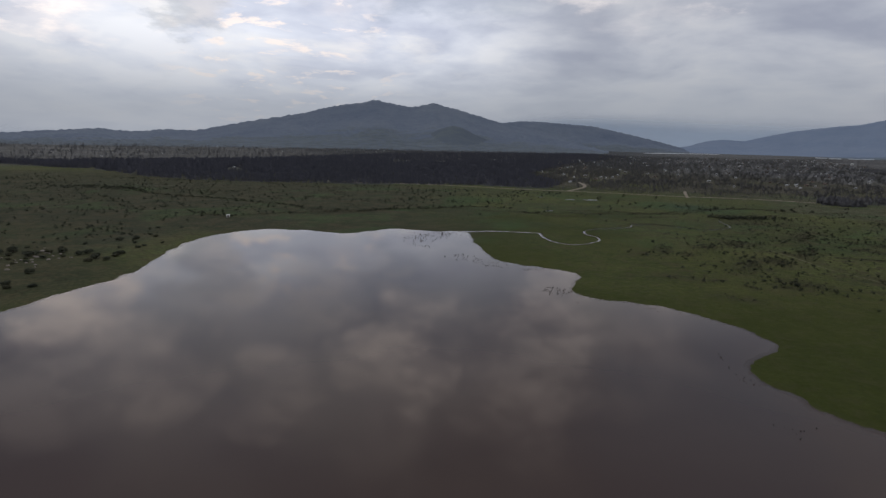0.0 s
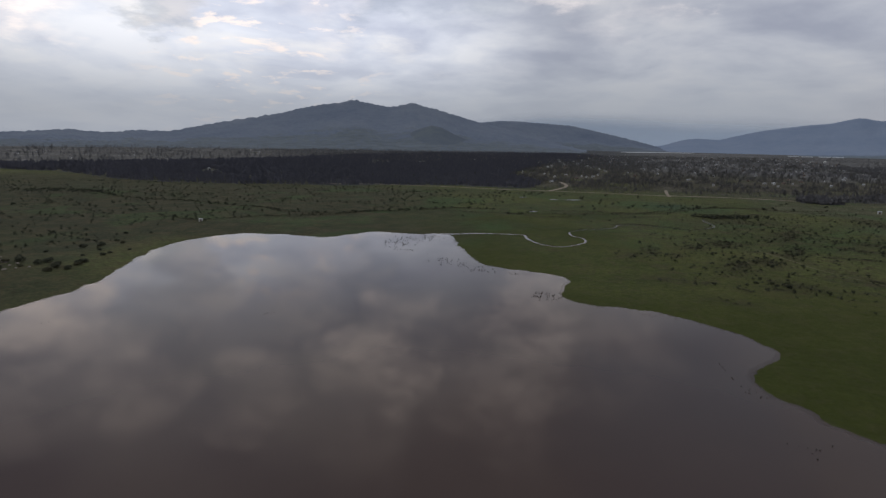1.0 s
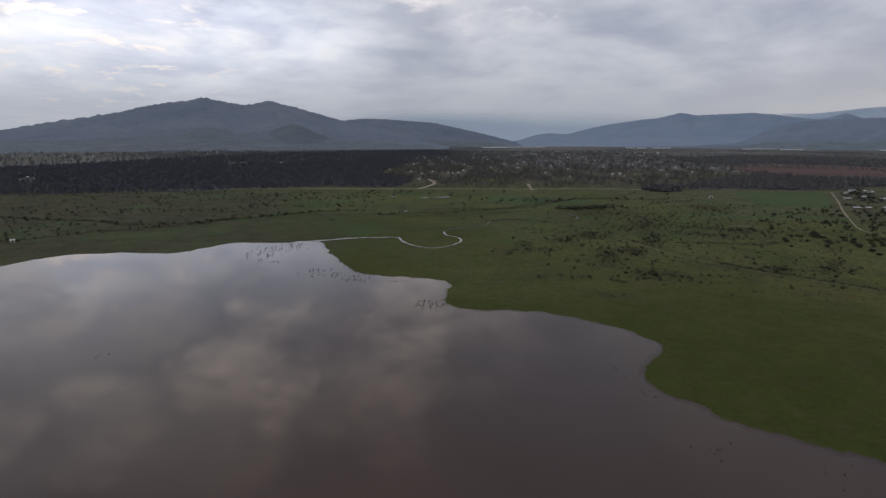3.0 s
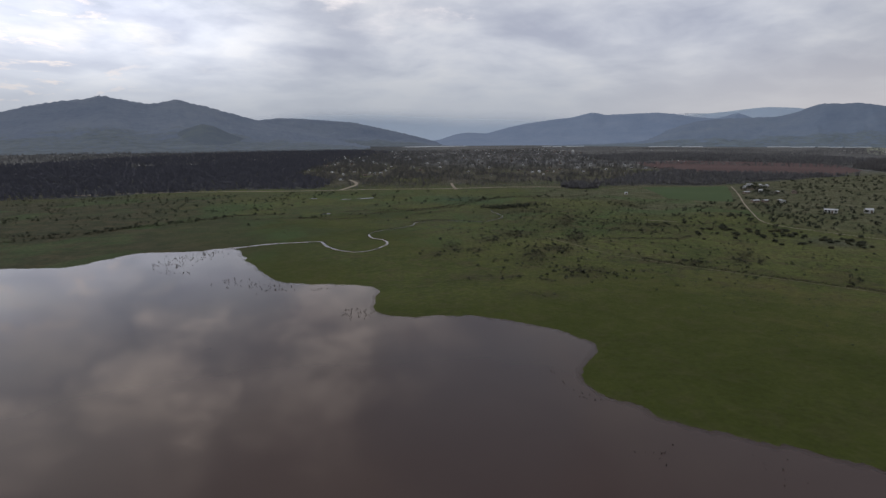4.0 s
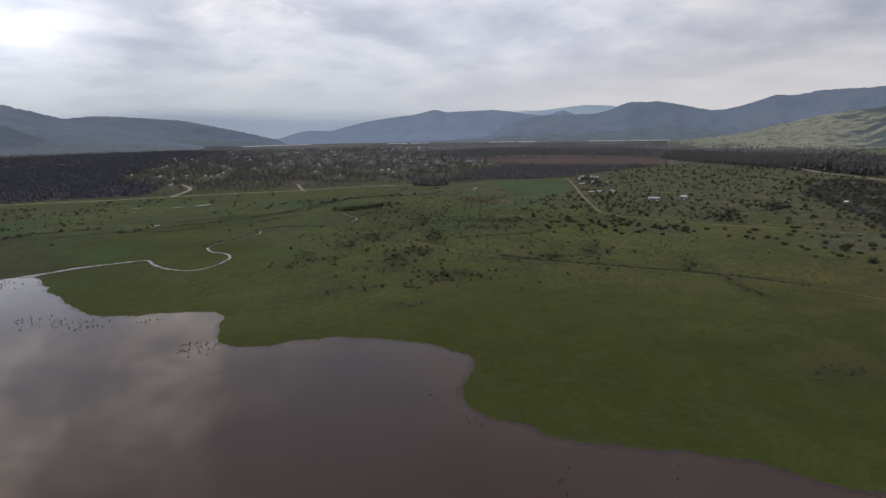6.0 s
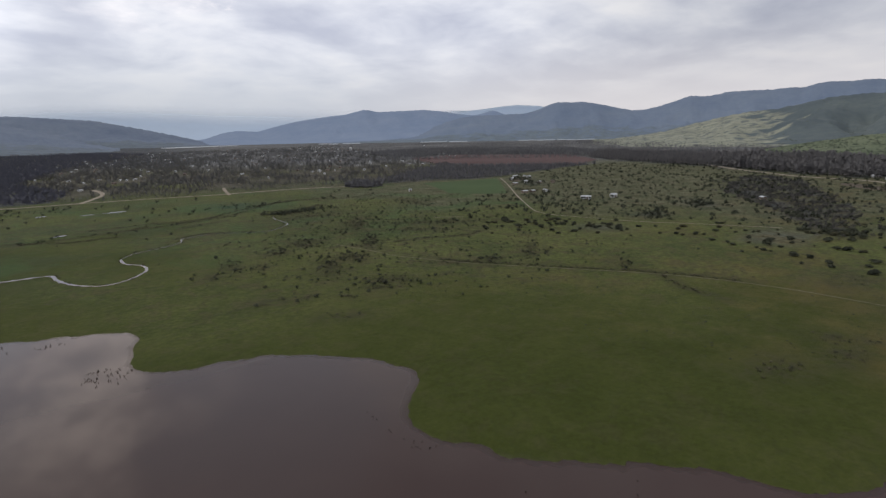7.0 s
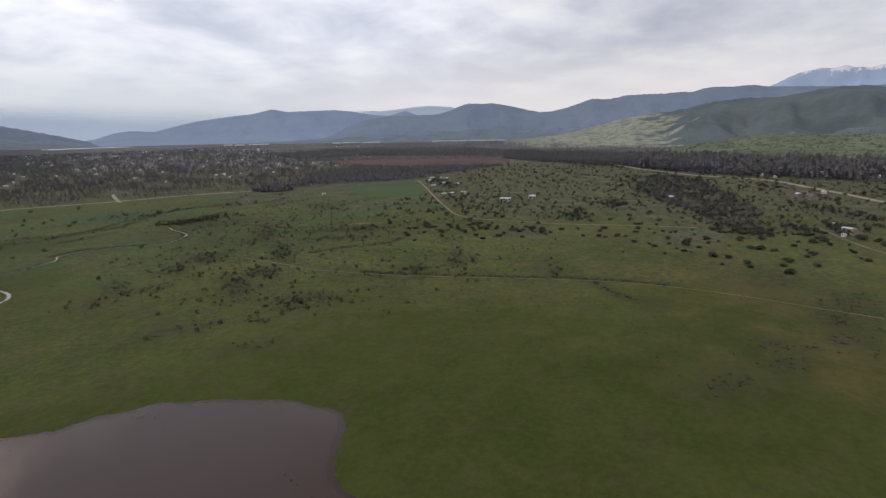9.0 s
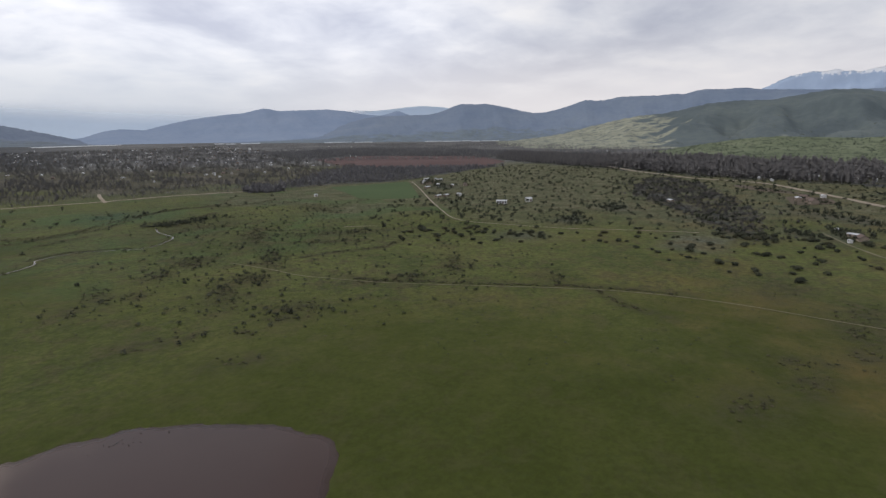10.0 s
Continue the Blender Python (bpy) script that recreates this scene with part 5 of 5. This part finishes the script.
reed_xy = np.concatenate([patch(-16, 304, 10, 15, 0, 46, 81), patch(-5, 319, 13, 10, 0, 76, 82), patch(11, 260, 7, 14, 30, 34, 83), patch(22, 246, 11, 6, -35, 34, 84), patch(38, 238, 9, 4, -20, 12, 96),
                          patch(42, 203, 5, 5, 0, 40, 85), patch(49, 189, 4, 2, 0, 4, 86), patch(73, 126, 2, 9, 10, 14, 87), patch(74, 141, 2, 4, 0, 5, 88),
                          patch(72, 104, 4, 8, -30, 8, 89), patch(86, 90, 5, 6, -30, 8, 90), patch(-3, 191, 2, 3, 0, 3, 91), patch(-50, 181, 6, 6, 0, 4, 92),
                          patch(-110, 171, 3, 4, 0, 3, 93), patch(74, 181, 7, 2, -30, 6, 94), patch(3, 328, 8, 5, 0, 30, 95), patch(70, 183, 5, 3, -50, 9, 97), patch(-12, 285, 7, 5, 0, 12, 98)])
reed_xy = reed_xy[inside(reed_xy[:, 0], reed_xy[:, 1], LAKE)]
for i, (x, y) in enumerate(reed_xy):
    m = pose(x, y, 0, 0, 0, float(rr.uniform(0, 360)))
    if i < 4:
        REEDS[i].matrix_basis = m
    else:
        s = float(rr.uniform(0.35, 0.75) if y > 195 else rr.uniform(0.22, 0.5))
        copy_thing(REEDS[i % 4], m).scale = (s * 1.4, s * 1.4, s * 0.6)


# ------------------------------------------------------------------ buildings
def box(bm, x0, x1, y0, y1, z0, z1):
    v = [bm.verts.new(q) for q in ((x0, y0, z0), (x1, y0, z0), (x1, y1, z0), (x0, y1, z0), (x0, y0, z1), (x1, y0, z1), (x1, y1, z1), (x0, y1, z1))]
    for f in ((0, 3, 2, 1), (4, 5, 6, 7), (0, 1, 5, 4), (1, 2, 6, 5), (2, 3, 7, 6), (3, 0, 4, 7)):
        bm.faces.new([v[i] for i in f])


def make_house(name, long, deep, high, wall, roof, label, windows=3, pitch=0.32):
    root = new(name)
    root.empty_display_size = 1
    bm = bmesh.new()
    a, b = long / 2, deep / 2
    box(bm, -a, a, -b, b, -0.4, high)
    top = high + b * pitch * 2
    for s in (-1, 1):
        bm.faces.new([bm.verts.new(q) for q in ((s * a, -b, high), (s * a, b, high), (s * a, 0, top))])
    part("wall", bm, wall, root)
    bm = bmesh.new()
    for s in (-1, 1):
        e, drop = 0.28, 0.28 * pitch * 2
        lo = [(-a - e, s * (b + e), high - drop + 0.05), (a + e, s * (b + e), high - drop + 0.05), (a + e, 0, top + 0.05), (-a - e, 0, top + 0.05)]
        u = [bm.verts.new(q) for q in lo]
        w = [bm.verts.new((x, y, z + 0.14)) for x, y, z in lo]
        bm.faces.new(u), bm.faces.new(w)
        for i in range(4):
            bm.faces.new((u[i], u[(i + 1) % 4], w[(i + 1) % 4], w[i]))
    part("roof", bm, roof, root)
    for s in (-1, 1):
        for i in range(windows):
            x = -a + long * (i + 0.5) / windows
            bm = bmesh.new()
            if i == windows // 2 and s < 0:
                box(bm, x - 0.5, x + 0.5, -b - 0.06, -b + 0.05, 0.0, 2.05)
                part("door", bm, PAINTED, root)
                continue
            y = s * (b + 0.02)
            box(bm, x - 0.65, x + 0.65, y - 0.05, y + 0.05, 1.0, 2.15)
            win = part("window", bm, DARKGLASS, root)
            bm = bmesh.new()
            box(bm, x - 0.75, x + 0.75, y - 0.09, y + 0.09, 0.88, 1.0)
            part("sill", bm, wall, win)
    return tagged(root, label, "house")


HOUSES = [
    make_house("farmhouse", 8.0, 4.4, 2.3, WHITEWASH, TIN, "long white farmhouse with a low pale metal roof", 4, 0.14),
    make_house("cottage", 4.6, 3.8, 2.2, WHITEWASH, TIN, "small white cottage with a pale metal roof", 2, 0.28),
    make_house("cottage", 7, 5, 2.5, PLASTER, TILE, "tan cottage with a clay roof", 3, 0.3),
    make_house("shed", 7.5, 4, 2.1, PLASTER, TIN, "low tan shed with a zinc roof", 2, 0.15),
    make_house("hut", 2.4, 2.0, 1.7, WHITEWASH, TIN, "tiny white hut beside a hedge near the lake", 1, 0.2)]
spots = [(0, 415, 291, -60), (1, 438, 279, -40), (4, 373, 456, -30), (4, -142, 366, 20),
         (2, 535, 89, 20), (0, 580, 84, 10), (2, 568, 97, 70), (2, 548, 92, 40), (3, 555, 100, 15), (4, 366, 68, 30), (2, 374, 63, 15), (4, 401, 74, 100), (3, 384, 66, 60), (3, 487, 181, 40),
         (0, 779, 159, 20), (1, 758, 148, 40), (1, 733, 134, 10),
         (0, 559, 471, -20), (1, 525, 450, 17), (0, 565, 461, 54), (1, 561, 452, 1), (0, 505, 416, 38), (3, 483, 414, -15), (3, 507, 400, 22), (0, 445, 350, 59), (3, 434, 357, 6), (2, 520, 392, 43), (3, 426, 360, -10)] + VILLAGE + BELT_HOUSES
back = np.column_stack([vr.uniform(-0.62, 1.5, 46), vr.uniform(1500, 2600, 46)])
spots += [(int(vr.integers(0, 2)), d * math.sin(a), d * math.cos(a), float(vr.uniform(0, 180))) for a, d in back]
used = set()
for k, x, y, turn in spots:
    z = float(terrain(np.array([x]), np.array([y]))[0])
    m = pose(x, y, z, 0, 0, turn)
    if k in used:
        s = 0.62 if y > 640 and x < 1000 else 0.8
        copy_thing(HOUSES[k], m).scale = (s, s, s)
    else:
        HOUSES[k].matrix_basis = m
        used.add(k)


def make_greenhouse(label):
    root = new("greenhouse")
    bm = bmesh.new()
    n = 9
    ring = [(math.cos(math.pi * i / (n - 1)) * 12, math.sin(math.pi * i / (n - 1)) * 2 + 1.2) for i in range(n)]
    ring = [(12, -1.5)] + ring + [(-12, -1.5)]
    ends = [[bm.verts.new((s * 24, y, z)) for y, z in ring] for s in (-1, 1)]
    for i in range(len(ring) - 1):
        bm.faces.new((ends[0][i], ends[0][i + 1], ends[1][i + 1], ends[1][i]))
    for e in ends:
        bm.faces.new(e)
    part("cover", bm, FILM, root)
    for s in (-1, 1):
        bm = bmesh.new()
        box(bm, s * 24 - 0.3, s * 24 + 0.3, -2, 2, -0.5, 3.5)
        part("door", bm, PAINTED, root)
    return tagged(root, label, "greenhouse", "greenhouses in the far valley")


glass = make_greenhouse("long white plastic greenhouse in the far valley")
for i in range(17):
    az = radians((53.4, 54.3, 55.2, 56.1, 57.1, 58.0, 59.0, 59.9, 43.6, 44.5, 45.4, 46.5, 47.4, 33.6, 34.6, 35.9, 36.8)[i])
    d = 3230 + 40 * math.sin(i * 2.1)
    m = pose(14 + d * math.sin(az), 40 + d * math.cos(az), 1.0, 0, 0, -math.degrees(az))
    if i:
        copy_thing(glass, m)
    else:
        glass.matrix_basis = m


def make_water_tower():
    root = new("water_tower")
    bm = bmesh.new()
    bmesh.ops.create_cone(bm, cap_ends=True, segments=16, radius1=3.2, radius2=3.2, depth=4.0, matrix=Matrix.Translation((0, 0, 15)))
    bmesh.ops.create_cone(bm, cap_ends=True, segments=16, radius1=3.5, radius2=0.3, depth=1.6, matrix=Matrix.Translation((0, 0, 17.8)))
    part("tank", bm, WHITEWASH, root)
    for sx in (-1, 1):
        for sy in (-1, 1):
            bm = bmesh.new()
            stem(bm, (sx * 3, sy * 3, -0.5), (sx * 2, sy * 2, 13.2), 0.3, 0.25, 6)
            part("leg", bm, STEEL, root)
    for z in (4.5, 9):
        for a, b in (((-1, -1), (1, -1)), ((1, -1), (1, 1)), ((1, 1), (-1, 1)), ((-1, 1), (-1, -1))):
            bm = bmesh.new()
            k = 3 - z / 13
            stem(bm, (a[0] * k, a[1] * k, z), (b[0] * k, b[1] * k, z), 0.12, 0.12, 5)
            part("brace", bm, STEEL, root)
    return tagged(root, "pale water tower rising above the village trees", "tower")


make_water_tower().matrix_basis = pose(978, 1366, 0.5)


def make_mast():
    root = new("radio_mast")
    bm = bmesh.new()
    stem(bm, (0, 0, -8), (0, 0, 13), 1.1, 0.5, 6)
    part("pole", bm, STEEL, root)
    for z in (5, 8, 11):
        bm = bmesh.new()
        box(bm, -2.2, 2.2, -0.4, 0.4, z, z + 1.2)
        part("antenna", bm, STEEL, root)
    return tagged(root, "slim radio mast on the summit of the hill", "mast", "masts on the summit")


mast = make_mast()
for i, (az, el) in enumerate(((-7.4, 3.55), (-7.0, 3.5), (-7.75, 3.45))):
    a = radians(az)
    m = pose(14 + 3990 * math.sin(a), 40 + 3990 * math.cos(a), 50 + 3990 * math.tan(radians(el)))
    if i:
        copy_thing(mast, m)
    else:
        mast.matrix_basis = m

# pale field stones near the western shore
r = np.random.default_rng(404)
for i, (x, y) in enumerate(patch(-175, 232, 12, 22, 10, 26, 405)):
    bm = bmesh.new()
    bmesh.ops.create_icosphere(bm, subdivisions=2, radius=1.0)
    for v in bm.verts:
        v.co *= 1 + 0.22 * noise.noise(v.co * 1.3 + Vector((i * 3.1, 0, 0)))
    s = float(r.uniform(0.35, 0.9))
    bm.transform(Matrix.Diagonal((s * 1.3, s, s * 0.6, 1)))
    me = bpy.data.meshes.new("field_stone")
    bm.to_mesh(me)
    bm.free()
    me.materials.append(STONE)
    ob = tagged(new("field_stone", me), "pale rough boulder lying in the grass", "stone", "stones by the shore")
    ob.matrix_basis = pose(x, y, float(terrain(np.array([x]), np.array([y]))[0]) + 0.1, 0, 0, float(r.uniform(0, 360)))
